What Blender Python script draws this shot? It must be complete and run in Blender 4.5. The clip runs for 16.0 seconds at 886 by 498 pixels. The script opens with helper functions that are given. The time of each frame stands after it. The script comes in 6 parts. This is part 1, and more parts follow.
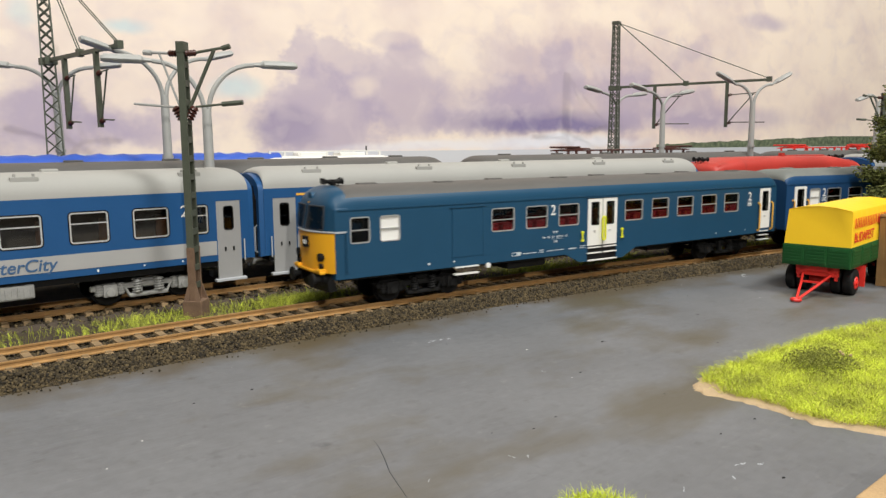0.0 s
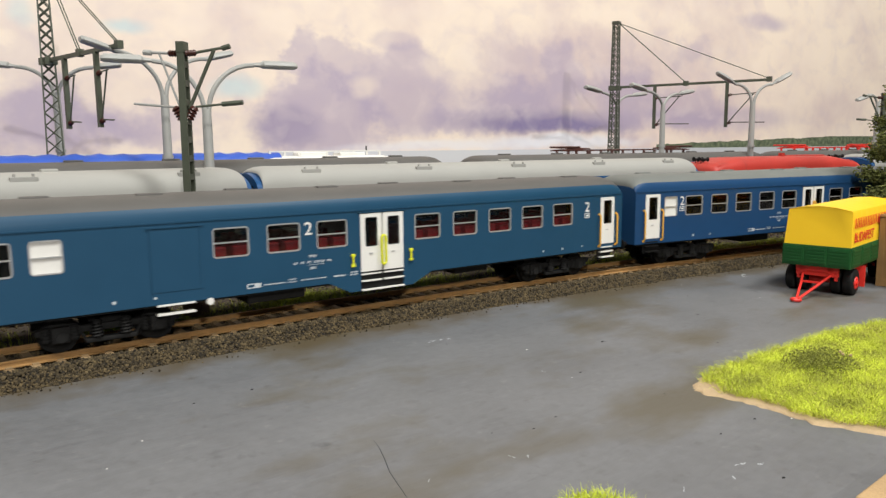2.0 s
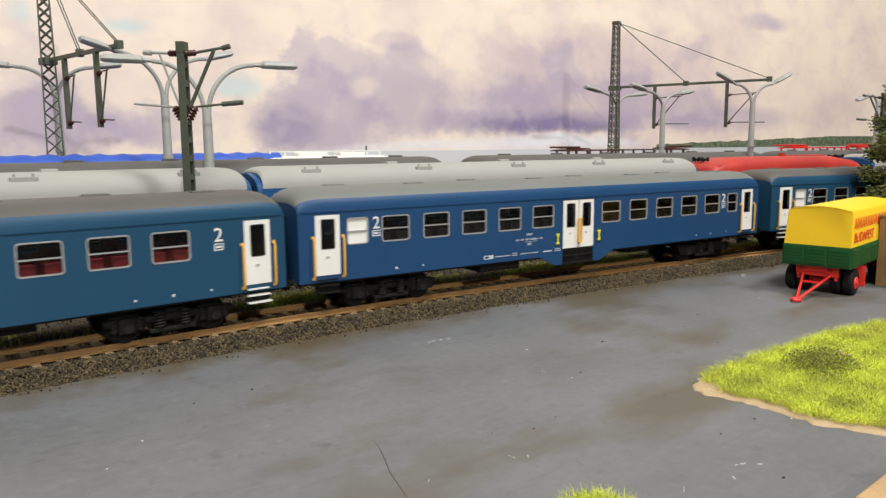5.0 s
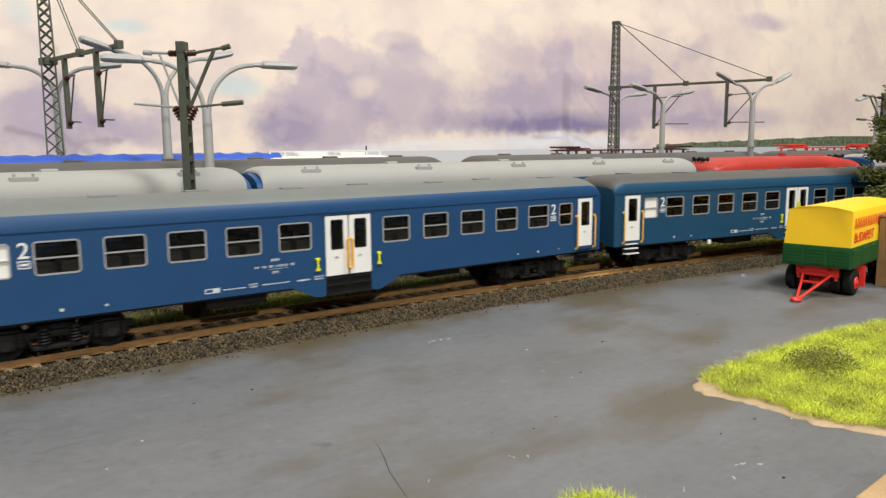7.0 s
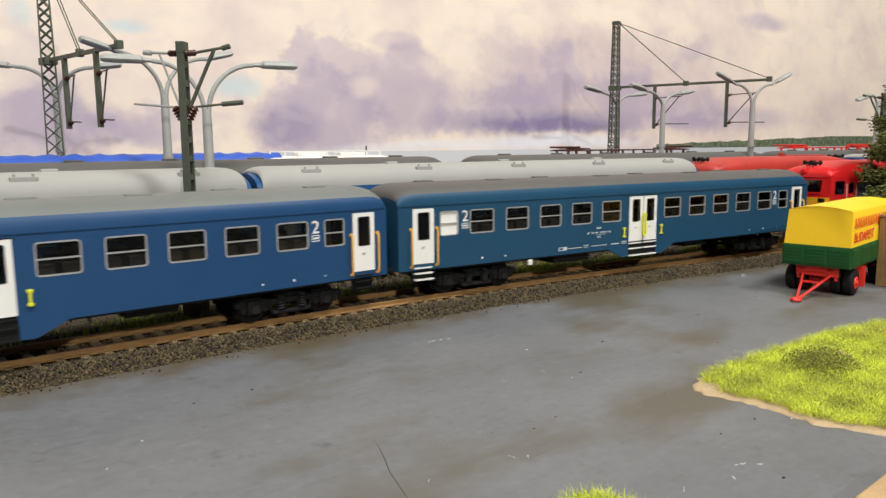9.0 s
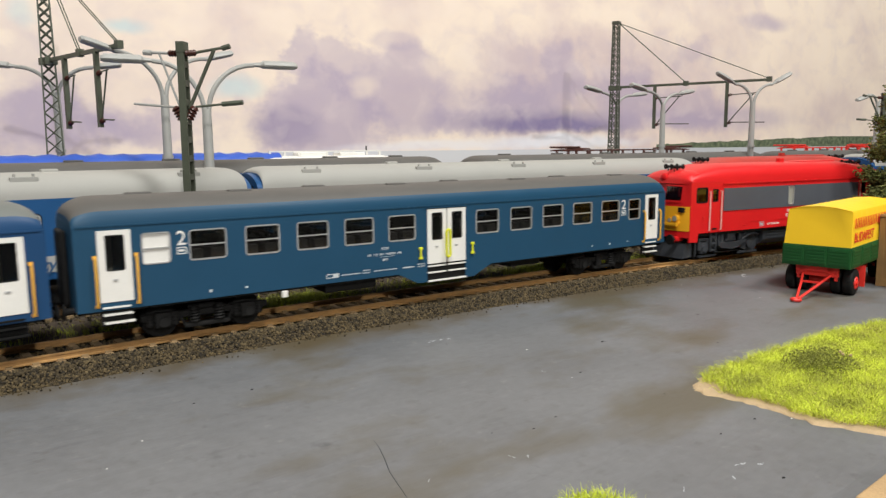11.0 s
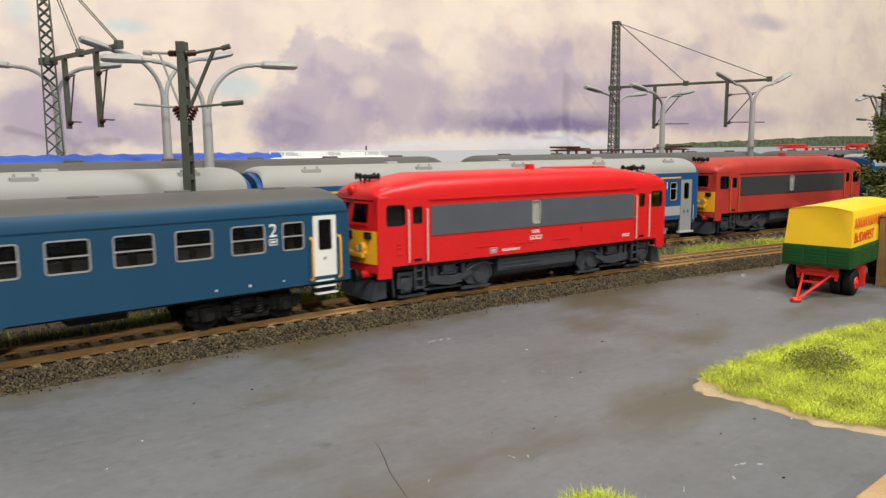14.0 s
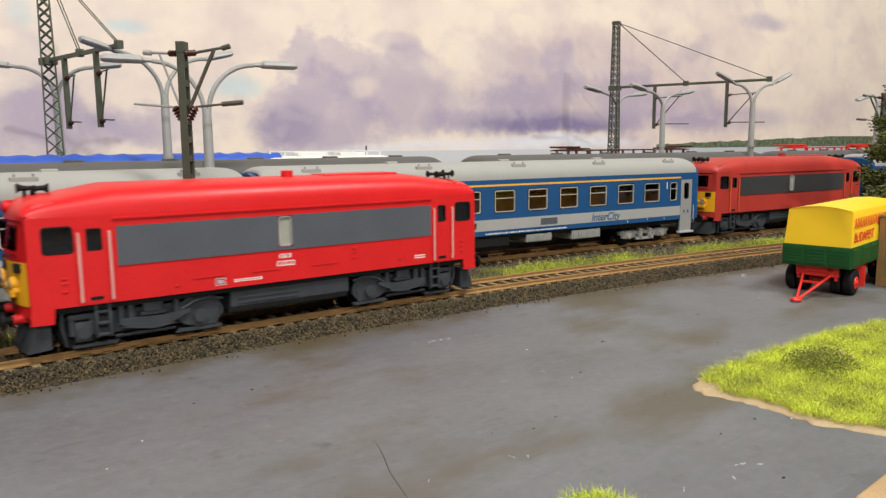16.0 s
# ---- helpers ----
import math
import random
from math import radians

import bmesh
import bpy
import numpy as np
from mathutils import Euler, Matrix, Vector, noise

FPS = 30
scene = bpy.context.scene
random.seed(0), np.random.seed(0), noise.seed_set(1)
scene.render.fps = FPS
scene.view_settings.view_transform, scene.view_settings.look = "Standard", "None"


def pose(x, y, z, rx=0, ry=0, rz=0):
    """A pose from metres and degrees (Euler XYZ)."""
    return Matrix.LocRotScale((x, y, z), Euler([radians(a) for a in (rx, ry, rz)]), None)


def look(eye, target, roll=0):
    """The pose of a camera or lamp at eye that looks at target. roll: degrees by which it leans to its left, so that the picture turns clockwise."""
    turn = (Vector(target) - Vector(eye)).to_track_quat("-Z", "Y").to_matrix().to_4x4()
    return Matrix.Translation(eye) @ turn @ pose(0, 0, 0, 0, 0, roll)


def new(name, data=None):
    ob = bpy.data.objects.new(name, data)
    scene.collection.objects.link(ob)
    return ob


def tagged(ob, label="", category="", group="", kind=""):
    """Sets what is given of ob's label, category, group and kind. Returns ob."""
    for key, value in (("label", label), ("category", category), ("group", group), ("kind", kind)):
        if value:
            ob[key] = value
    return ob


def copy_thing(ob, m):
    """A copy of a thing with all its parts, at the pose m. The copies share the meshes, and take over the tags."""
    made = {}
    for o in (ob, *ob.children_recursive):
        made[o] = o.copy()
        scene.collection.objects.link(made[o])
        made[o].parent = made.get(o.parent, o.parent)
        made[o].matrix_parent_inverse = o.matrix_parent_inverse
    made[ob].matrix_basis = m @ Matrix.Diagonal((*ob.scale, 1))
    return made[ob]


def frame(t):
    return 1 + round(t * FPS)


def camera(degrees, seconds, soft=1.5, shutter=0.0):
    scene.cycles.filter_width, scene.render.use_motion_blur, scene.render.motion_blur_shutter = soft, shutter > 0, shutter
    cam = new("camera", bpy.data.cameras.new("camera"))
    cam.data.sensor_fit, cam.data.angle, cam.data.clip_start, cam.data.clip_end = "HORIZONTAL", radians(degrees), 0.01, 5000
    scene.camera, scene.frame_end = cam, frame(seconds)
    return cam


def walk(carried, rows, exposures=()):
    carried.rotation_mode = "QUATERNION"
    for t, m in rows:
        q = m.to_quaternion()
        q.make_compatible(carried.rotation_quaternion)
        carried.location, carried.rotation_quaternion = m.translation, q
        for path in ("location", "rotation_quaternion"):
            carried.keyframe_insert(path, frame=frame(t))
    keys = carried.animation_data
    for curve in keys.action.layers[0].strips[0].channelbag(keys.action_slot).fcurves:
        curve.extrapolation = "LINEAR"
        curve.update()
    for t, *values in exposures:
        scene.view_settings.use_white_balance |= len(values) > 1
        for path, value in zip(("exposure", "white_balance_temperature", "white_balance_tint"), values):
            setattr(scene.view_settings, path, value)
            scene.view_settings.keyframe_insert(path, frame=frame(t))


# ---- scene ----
# Model railway, scale 1:87. World in metres; parts are drawn in millimetres and scaled by MM.
MM = 0.001
KAP = 0.46224            # curvature of the near track, bending towards the viewer

# ---- camera ----
cam = camera(62.62, 16.0, soft=1.4, shutter=0.5)
EYE = Vector((0.0, -0.25207, 0.06171))
VIEW = look(EYE, EYE + Vector((0.6358, 0.7594, -0.1386)), -0.464)
walk(cam, [(0.0, VIEW), (16.0, VIEW)], [(0.0, 0.05), (9.0, 0.03), (12.5, 0.0), (16.0, -0.03)])


def along(s, lat, z):
    """Place at s metres along the near track, lat metres to its far side."""
    a = -KAP * s
    return Vector((math.sin(KAP * s) / KAP - math.sin(a) * lat, -(1 - math.cos(KAP * s)) / KAP + math.cos(a) * lat, z))


def heading(s):
    return math.degrees(-KAP * s)


S2 = 0.385               # the second track runs straight on from here


def along2(s, lat, z):
    if s <= S2:
        return along(s, lat, z)
    a = -KAP * S2
    return along(S2, lat, z) + Vector((math.cos(a), math.sin(a), 0)) * (s - S2) * (1 + KAP * lat)


def heading2(s):
    return heading(min(s, S2))


# ---- light ----
world = bpy.data.worlds.new("room_air")
scene.world = world
world.use_nodes = True
world.node_tree.nodes["Background"].inputs[0].default_value = (1.0, 0.91, 0.78, 1)
world.node_tree.nodes["Background"].inputs[1].default_value = 0.18


def lamp(name, eye, target, size, power, colour):
    data = bpy.data.lights.new(name, "AREA")
    data.shape, data.size, data.energy, data.color = "DISK", size, power, colour
    ob = new(name, data)
    ob.matrix_world = look(eye, target)
    return ob


lamp("work_lamp", (-0.30, -1.40, 0.66), (0.30, 0.10, 0.05), 0.05, 8.0, (1.0, 0.96, 0.90))
lamp("ceiling_panel", (-0.45, -0.78, 1.45), (0.20, 0.02, 0.0), 0.6, 21.0, (1.0, 0.985, 0.94))
lamp("ceiling_panel", (0.74, -0.72, 1.50), (0.60, 0.10, 0.0), 0.35, 21.0, (1.0, 0.985, 0.94))

# ---- materials ----


def node(nt, kind, **inputs):
    n = nt.nodes.new(kind)
    for key, value in inputs.items():
        n.inputs[key.replace("_", " ")].default_value = value
    return n


def rgba(c):
    return (c[0], c[1], c[2], 1.0)


def material(name, colour, rough=0.5, metal=0.0, spread=0.12, scale=200.0, fine=2500.0, bump=0.15, dirt=None, dirt_at=0.62, spec=0.5, per_piece=0.0):
    """A surface with two scales of variation, some dirt patches and fine relief."""
    m = bpy.data.materials.new(name)
    m.use_nodes = True
    nt = m.node_tree
    b = nt.nodes["Principled BSDF"]
    co = node(nt, "ShaderNodeTexCoord")
    big, small = node(nt, "ShaderNodeTexNoise", Scale=scale, Detail=4.0), node(nt, "ShaderNodeTexNoise", Scale=fine, Detail=3.0)
    for n in (big, small):
        nt.links.new(co.outputs["Object"], n.inputs["Vector"])
    ramp = node(nt, "ShaderNodeValToRGB")
    ramp.color_ramp.elements[0].position, ramp.color_ramp.elements[1].position = 0.3, 0.7
    ramp.color_ramp.elements[0].color = rgba([c * (1 - spread) for c in colour])
    ramp.color_ramp.elements[1].color = rgba([min(1, c * (1 + spread)) for c in colour])
    mixf = node(nt, "ShaderNodeMix")
    mixf.inputs[0].default_value = 0.4
    nt.links.new(big.outputs["Fac"], mixf.inputs[2])
    nt.links.new(small.outputs["Fac"], mixf.inputs[3])
    nt.links.new(mixf.outputs[0], ramp.inputs[0])
    out = ramp.outputs[0]
    if dirt:
        d = node(nt, "ShaderNodeTexNoise", Scale=scale * 0.45, Detail=6.0, Roughness=0.65)
        nt.links.new(co.outputs["Object"], d.inputs["Vector"])
        dr = node(nt, "ShaderNodeValToRGB")
        dr.color_ramp.elements[0].position, dr.color_ramp.elements[1].position = dirt_at, dirt_at + 0.18
        nt.links.new(d.outputs["Fac"], dr.inputs[0])
        mx = node(nt, "ShaderNodeMix")
        mx.data_type = "RGBA"
        nt.links.new(dr.outputs[0], mx.inputs[0])
        nt.links.new(out, mx.inputs[6])
        mx.inputs[7].default_value = rgba(dirt)
        out = mx.outputs[2]
    if per_piece:
        info, geo = node(nt, "ShaderNodeObjectInfo"), node(nt, "ShaderNodeNewGeometry")
        add = node(nt, "ShaderNodeMath")
        add.operation = "ADD"
        nt.links.new(info.outputs["Random"], add.inputs[0])
        nt.links.new(geo.outputs["Random Per Island"], add.inputs[1])
        fr = node(nt, "ShaderNodeMath")
        fr.operation = "FRACT"
        nt.links.new(add.outputs[0], fr.inputs[0])
        mr = node(nt, "ShaderNodeMapRange")
        mr.inputs[3].default_value, mr.inputs[4].default_value = 1 - per_piece, 1 + per_piece
        nt.links.new(fr.outputs[0], mr.inputs[0])
        hsv = node(nt, "ShaderNodeHueSaturation")
        nt.links.new(mr.outputs[0], hsv.inputs["Value"])
        nt.links.new(out, hsv.inputs["Color"])
        out = hsv.outputs[0]
    nt.links.new(out, b.inputs["Base Color"])
    rr = node(nt, "ShaderNodeMapRange")
    rr.inputs[3].default_value, rr.inputs[4].default_value = max(0.03, rough - 0.08), min(1, rough + 0.1)
    nt.links.new(mixf.outputs[0], rr.inputs[0])
    nt.links.new(rr.outputs[0], b.inputs["Roughness"])
    b.inputs["Metallic"].default_value = metal
    b.inputs["Specular IOR Level"].default_value = spec
    if bump:
        bp = node(nt, "ShaderNodeBump", Strength=bump, Distance=0.0002)
        nt.links.new(small.outputs["Fac"], bp.inputs["Height"])
        nt.links.new(bp.outputs[0], b.inputs["Normal"])
    return m


def glass(name, tint, gloss=0.022):
    m = bpy.data.materials.new(name)
    m.use_nodes = True
    nt = m.node_tree
    nt.nodes.remove(nt.nodes["Principled BSDF"])
    t, g = node(nt, "ShaderNodeBsdfTransparent", Color=rgba(tint)), node(nt, "ShaderNodeBsdfGlossy", Roughness=0.06)
    mx = node(nt, "ShaderNodeMixShader")
    mx.inputs[0].default_value = gloss
    nt.links.new(t.outputs[0], mx.inputs[1])
    nt.links.new(g.outputs[0], mx.inputs[2])
    nt.links.new(mx.outputs[0], nt.nodes["Material Output"].inputs[0])
    return m


PAINT = dict(spec=0.3, spread=0.06, scale=90, fine=3000, bump=0.05)
M_BLUE = material("petrol_blue_paint", (0.013, 0.062, 0.122), 0.44, **PAINT)
M_BLUE2 = material("deep_blue_paint", (0.013, 0.057, 0.148), 0.44, **PAINT)
M_ICBLUE = material("bright_blue_paint", (0.016, 0.080, 0.215), 0.40, **PAINT)
M_ROOFD = material("dark_grey_roof_paint", (0.092, 0.089, 0.083), 0.6, spread=0.1, scale=60, fine=2500)
M_ROOFG = material("green_grey_roof_paint", (0.155, 0.168, 0.158), 0.58, spread=0.08, scale=60)
M_ROOFL = material("pale_grey_roof_paint", (0.35, 0.348, 0.325), 0.75, spread=0.05, scale=50)
M_WHITE = material("white_plastic", (0.78, 0.77, 0.73), 0.45, **PAINT)
M_GREYP = material("light_grey_paint", (0.42, 0.44, 0.46), 0.45, **PAINT)
M_DOORG = material("grey_door_paint", (0.30, 0.30, 0.295), 0.45, **PAINT)
M_BAND = material("warm_grey_band_paint", (0.37, 0.37, 0.36), 0.45, **PAINT)
# beige with the dimness of the coach interior put into its colour
M_CABIN = material("shaded_beige_cabin_wall", (0.08, 0.066, 0.052), 0.7)
M_UGREY = material("grey_running_gear", (0.30, 0.30, 0.285), 0.5, spread=0.25, scale=300, dirt=(0.13, 0.11, 0.09))
M_SEATT = material("tan_seat_plastic", (0.40, 0.19, 0.10), 0.6)
M_CHROME = material("bright_window_trim", (0.80, 0.80, 0.78), 0.28, metal=0.6, **PAINT)
M_SLATE = material("slate_blue_print", (0.055, 0.12, 0.235), 0.5, **PAINT)
M_PRINT = material("pale_blue_grey_print", (0.56, 0.60, 0.62), 0.5, **PAINT)
M_SILVER = material("silver_print", (0.52, 0.52, 0.52), 0.32, metal=0.5, **PAINT)
M_BLACK = material("black_plastic", (0.008, 0.008, 0.008), 0.65, spread=0.3, spec=0.22)
M_BOGIE = material("charcoal_bogie_plastic", (0.012, 0.012, 0.012), 0.65, spread=0.4, scale=300, spec=0.2)
M_UNDER = material("slate_grey_plastic", (0.044, 0.049, 0.057), 0.5, spread=0.2, dirt=(0.02, 0.02, 0.02), spec=0.3)
M_RED = material("signal_red_paint", (0.66, 0.014, 0.016), 0.40, spec=0.38, spread=0.07, scale=90, fine=700, bump=0.16)
M_REDD = material("faded_red_paint", (0.45, 0.038, 0.027), 0.5, spread=0.15, scale=70, dirt=(0.20, 0.03, 0.025), dirt_at=0.56)
M_PINK = material("pinkish_white_print", (0.78, 0.42, 0.38), 0.5, **PAINT)
M_REDR = material("faded_orange_red_paint", (0.62, 0.12, 0.05), 0.5, **PAINT)
M_PANEL = material("grey_panel_paint", (0.088, 0.097, 0.115), 0.45, spread=0.12, scale=60, bump=0.3)
M_YELLOW = material("traffic_yellow_paint", (0.86, 0.42, 0.020), 0.45, **PAINT)
M_NEON = material("neon_yellow_plastic", (0.72, 0.74, 0.03), 0.5, **PAINT)
M_ORANGE = material("ochre_yellow_plastic", (0.80, 0.43, 0.06), 0.5, **PAINT)
M_SEATR = material("red_seat_plastic", (0.36, 0.02, 0.03), 0.6)
M_SEATB = material("grey_brown_seat_plastic", (0.040, 0.036, 0.036), 0.6)
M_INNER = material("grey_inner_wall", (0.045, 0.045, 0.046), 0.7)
M_GLASS = glass("clear_window", (0.55, 0.55, 0.52))
M_WSCREEN = glass("blue_grey_windscreen", (0.52, 0.52, 0.50), 0.06)
M_CLEAR = glass("clear_express_window", (0.80, 0.80, 0.76), 0.05)
M_DGLASS = glass("smoked_window", (0.30, 0.33, 0.36), 0.07)
M_FROST = material("frosted_beige_window", (0.34, 0.34, 0.29), 0.4)
M_RAIL = material("rusty_rail", (0.36, 0.205, 0.075), 0.55, metal=0.0, spread=0.25, scale=250, dirt=(0.17, 0.09, 0.04))
M_SLEEPER = material("weathered_sleeper", (0.265, 0.182, 0.094), 0.8, spread=0.3, scale=300, dirt=(0.10, 0.065, 0.035), dirt_at=0.46, per_piece=0.25)
M_BALLAST = material("brown_grey_ballast", (0.062, 0.045, 0.021), 0.9, spread=0.55, scale=400, bump=0.6, per_piece=0.9)
M_BED = material("brown_ballast_bed", (0.07, 0.052, 0.036), 0.95, spread=0.4, scale=500, bump=0.8)
M_SOIL = material("dark_soil", (0.05, 0.036, 0.022), 0.95, spread=0.4, scale=300, bump=0.8)
M_GRASS = material("spring_green_fibre", (0.62, 0.70, 0.060), 0.75, spread=0.3, scale=60, per_piece=0.4)
M_GRASS2 = material("olive_green_fibre", (0.34, 0.37, 0.05), 0.8, spread=0.35, scale=60, per_piece=0.45)
M_MOSS = material("dark_moss", (0.25, 0.27, 0.045), 0.9, spread=0.4, scale=300, per_piece=0.5)
M_LEAF = material("dark_leaf_flock", (0.16, 0.18, 0.050), 0.9, spread=0.4, scale=300, per_piece=0.6)
M_BARK = material("brown_bark", (0.06, 0.04, 0.025), 0.9, spread=0.4)
M_SAND = material("sandy_plaster_edge", (0.50, 0.37, 0.22), 0.9, spread=0.2, scale=150, bump=0.5, dirt=(0.28, 0.17, 0.07))
M_MAST = material("olive_grey_mast_paint", (0.075, 0.085, 0.060), 0.55, spread=0.2, scale=200, dirt=(0.05, 0.04, 0.03))
M_RUST = material("brown_rust_concrete", (0.17, 0.105, 0.065), 0.9, spread=0.3, scale=250, bump=0.5, dirt=(0.08, 0.05, 0.03))
M_INSUL = material("brown_insulator", (0.055, 0.016, 0.011), 0.3)
M_LAMP = material("pale_grey_lamp_plastic", (0.36, 0.365, 0.35), 0.45, spread=0.06)
M_TARP = material("sunny_yellow_plastic", (0.99, 0.62, 0.022), 0.45, spread=0.05, scale=60)
M_GREEN = material("dark_green_plastic", (0.008, 0.085, 0.018), 0.45, spread=0.12)
M_REDPL = material("bright_red_plastic", (0.75, 0.035, 0.025), 0.42, spread=0.08)
M_TYRE = material("black_tyre_rubber", (0.009, 0.009, 0.009), 0.7, spread=0.3, spec=0.2)
M_CRATE = material("worn_brown_card", (0.23, 0.13, 0.045), 0.8, spread=0.25, scale=120, dirt=(0.10, 0.06, 0.03))
M_MAROON = material("dark_maroon_plastic", (0.07, 0.008, 0.012), 0.5)
M_BTARP = material("royal_blue_tarpaulin", (0.02, 0.085, 0.46), 0.5, spread=0.12, scale=80)
M_ROOM = material("grey_room_wall", (0.22, 0.21, 0.195), 0.9, spread=0.04, scale=4, fine=60)
M_WOOD = material("pale_plywood", (0.45, 0.30, 0.15), 0.7, spread=0.25, scale=60)
M_WIRE = material("dark_bronze_wire", (0.05, 0.045, 0.04), 0.5, metal=0.4)

# ---- mesh helpers (millimetres) ----


def box(bm, x0, x1, y0, y1, z0, z1, bevel=0.0):
    x0, x1, y0, y1, z0, z1 = min(x0, x1), max(x0, x1), min(y0, y1), max(y0, y1), min(z0, z1), max(z0, z1)
    made = bmesh.ops.create_cube(bm, size=1.0)["verts"]
    for v in made:
        v.co = Vector(((x0 + x1) / 2 + v.co.x * (x1 - x0), (y0 + y1) / 2 + v.co.y * (y1 - y0), (z0 + z1) / 2 + v.co.z * (z1 - z0)))
    if bevel:
        edges = list({e for v in made for e in v.link_edges})
        bmesh.ops.bevel(bm, geom=edges, offset=bevel, segments=2, affect="EDGES", profile=0.5)


def rod(bm, a, b, r, n=8, r2=None):
    a, b = Vector(a), Vector(b)
    d = b - a
    m = Matrix.Translation((a + b) / 2) @ d.to_track_quat("Z", "Y").to_matrix().to_4x4()
    bmesh.ops.create_cone(bm, cap_ends=True, segments=n, radius1=r, radius2=r if r2 is None else r2, depth=d.length, matrix=m)


def pipe(bm, points, r, n=8):
    points = [Vector(p) for p in points]
    rings = []
    for i, p in enumerate(points):
        d = (points[min(i + 1, len(points) - 1)] - points[max(i - 1, 0)]).normalized()
        side = d.cross(Vector((0.31, 0.87, 0.38))).normalized()
        up = side.cross(d)
        rad = r[i] if isinstance(r, (list, tuple)) else r
        rings.append([bm.verts.new(p + (side * math.cos(2 * math.pi * j / n) + up * math.sin(2 * math.pi * j / n)) * rad) for j in range(n)])
    for a, b in zip(rings, rings[1:]):
        for j in range(n):
            bm.faces.new((a[j], a[(j + 1) % n], b[(j + 1) % n], b[j]))
    bm.faces.new(rings[0][::-1])
    bm.faces.new(rings[-1])


def loft(bm, sections, closed=True, caps=True):
    rings = [[bm.verts.new(p) for p in sec] for sec in sections]
    n = len(rings[0])
    for a, b in zip(rings, rings[1:]):
        for j in range(n if closed else n - 1):
            bm.faces.new((a[j], a[(j + 1) % n], b[(j + 1) % n], b[j]))
    if caps:
        bm.faces.new(rings[0][::-1])
        bm.faces.new(rings[-1])


def ring(bm, x0, x1, z0, z1, y0, y1, w, rad=1.2, n=4):
    """A frame with rounded corners in the plane of y, from y0 to y1, w wide."""
    def outline(g):
        pts = []
        for cx, cz, a0 in ((x1 - rad, z1 - rad, 0), (x0 + rad, z1 - rad, 90), (x0 + rad, z0 + rad, 180), (x1 - rad, z0 + rad, 270)):
            for i in range(n + 1):
                a = radians(a0 + 90 * i / n)
                pts.append((cx + math.cos(a) * (rad - g), cz + math.sin(a) * (rad - g)))
        return pts
    o, i = outline(0), outline(w)
    vs = [[bm.verts.new((x, y, z)) for x, z in pts] for pts, y in ((o, y0), (o, y1), (i, y1), (i, y0))]
    k = len(o)
    for a in range(4):
        for j in range(k):
            bm.faces.new((vs[a][j], vs[a][(j + 1) % k], vs[(a + 1) % 4][(j + 1) % k], vs[(a + 1) % 4][j]))


def holed(bm, x0, x1, z0, z1, y0, y1, holes):
    """A wall from x0 to x1 and z0 to z1 with rectangular openings right through it."""
    xs = sorted({min(max(v, x0), x1) for v in (x0, x1, *[h[0] for h in holes], *[h[1] for h in holes])})
    zs = sorted({min(max(v, z0), z1) for v in (z0, z1, *[h[2] for h in holes], *[h[3] for h in holes])})
    solid = {}
    for i in range(len(xs) - 1):
        for j in range(len(zs) - 1):
            cx, cz = (xs[i] + xs[i + 1]) / 2, (zs[j] + zs[j + 1]) / 2
            solid[i, j] = not any(h[0] < cx < h[1] and h[2] < cz < h[3] for h in holes)
    grid = {}

    def v(i, j, y):
        if (i, j, y) not in grid:
            grid[i, j, y] = bm.verts.new((xs[i], y, zs[j]))
        return grid[i, j, y]
    for (i, j), s in solid.items():
        if not s:
            continue
        for y in (y0, y1):
            bm.faces.new((v(i, j, y), v(i + 1, j, y), v(i + 1, j + 1, y), v(i, j + 1, y)))
        for di, dj, p, q in ((-1, 0, (i, j), (i, j + 1)), (1, 0, (i + 1, j), (i + 1, j + 1)), (0, -1, (i, j), (i + 1, j)), (0, 1, (i, j + 1), (i + 1, j + 1))):
            if not solid.get((i + di, j + dj), False):
                bm.faces.new((v(*p, y0), v(*q, y0), v(*q, y1), v(*p, y1)))


LENGTHEN = [1.0]


def finish(bm, name, mat, smooth=False):
    bmesh.ops.recalc_face_normals(bm, faces=bm.faces)
    for v in bm.verts:
        v.co.x *= LENGTHEN[0]
        v.co *= MM
    me = bpy.data.meshes.new(name)
    bm.to_mesh(me)
    bm.free()
    me.materials.append(mat)
    if smooth:
        me.shade_smooth()
        me.set_sharp_from_angle(angle=radians(35))
    return me


def part(name, bm, mat, parent=None, label="", smooth=False):
    ob = new(name, finish(bm, name, mat, smooth))
    ob.parent = parent
    if label:
        tagged(ob, label)
    return ob


def thing(name, label, category, group="", kind=""):
    return tagged(new(name), label, category, group, kind)


def one(fn, *args, **kw):
    bm = bmesh.new()
    fn(bm, *args, **kw)
    return bm


def lettering(name, words, size, mat, parent, x, y, z, shear=0.0, width=1.0, bold=0.00004):
    """Printed letters on a side that faces -y, centred on x, standing on z."""
    cu = bpy.data.curves.new(name, "FONT")
    cu.body, cu.size, cu.align_x, cu.extrude, cu.shear, cu.offset = words, size * MM, "CENTER", 0.00003, shear, bold
    tmp = new(name, cu)
    me = bpy.data.meshes.new_from_object(tmp.evaluated_get(bpy.context.evaluated_depsgraph_get()))
    bpy.data.objects.remove(tmp)
    me.materials.clear()
    me.materials.append(mat)
    ob = new(name, me)
    ob.parent = parent
    ob.matrix_basis = Matrix.Translation((x * MM, y * MM, z * MM)) @ Matrix.Rotation(radians(90), 4, "X") @ Matrix.Diagonal((width, 1, 1, 1))
    return ob


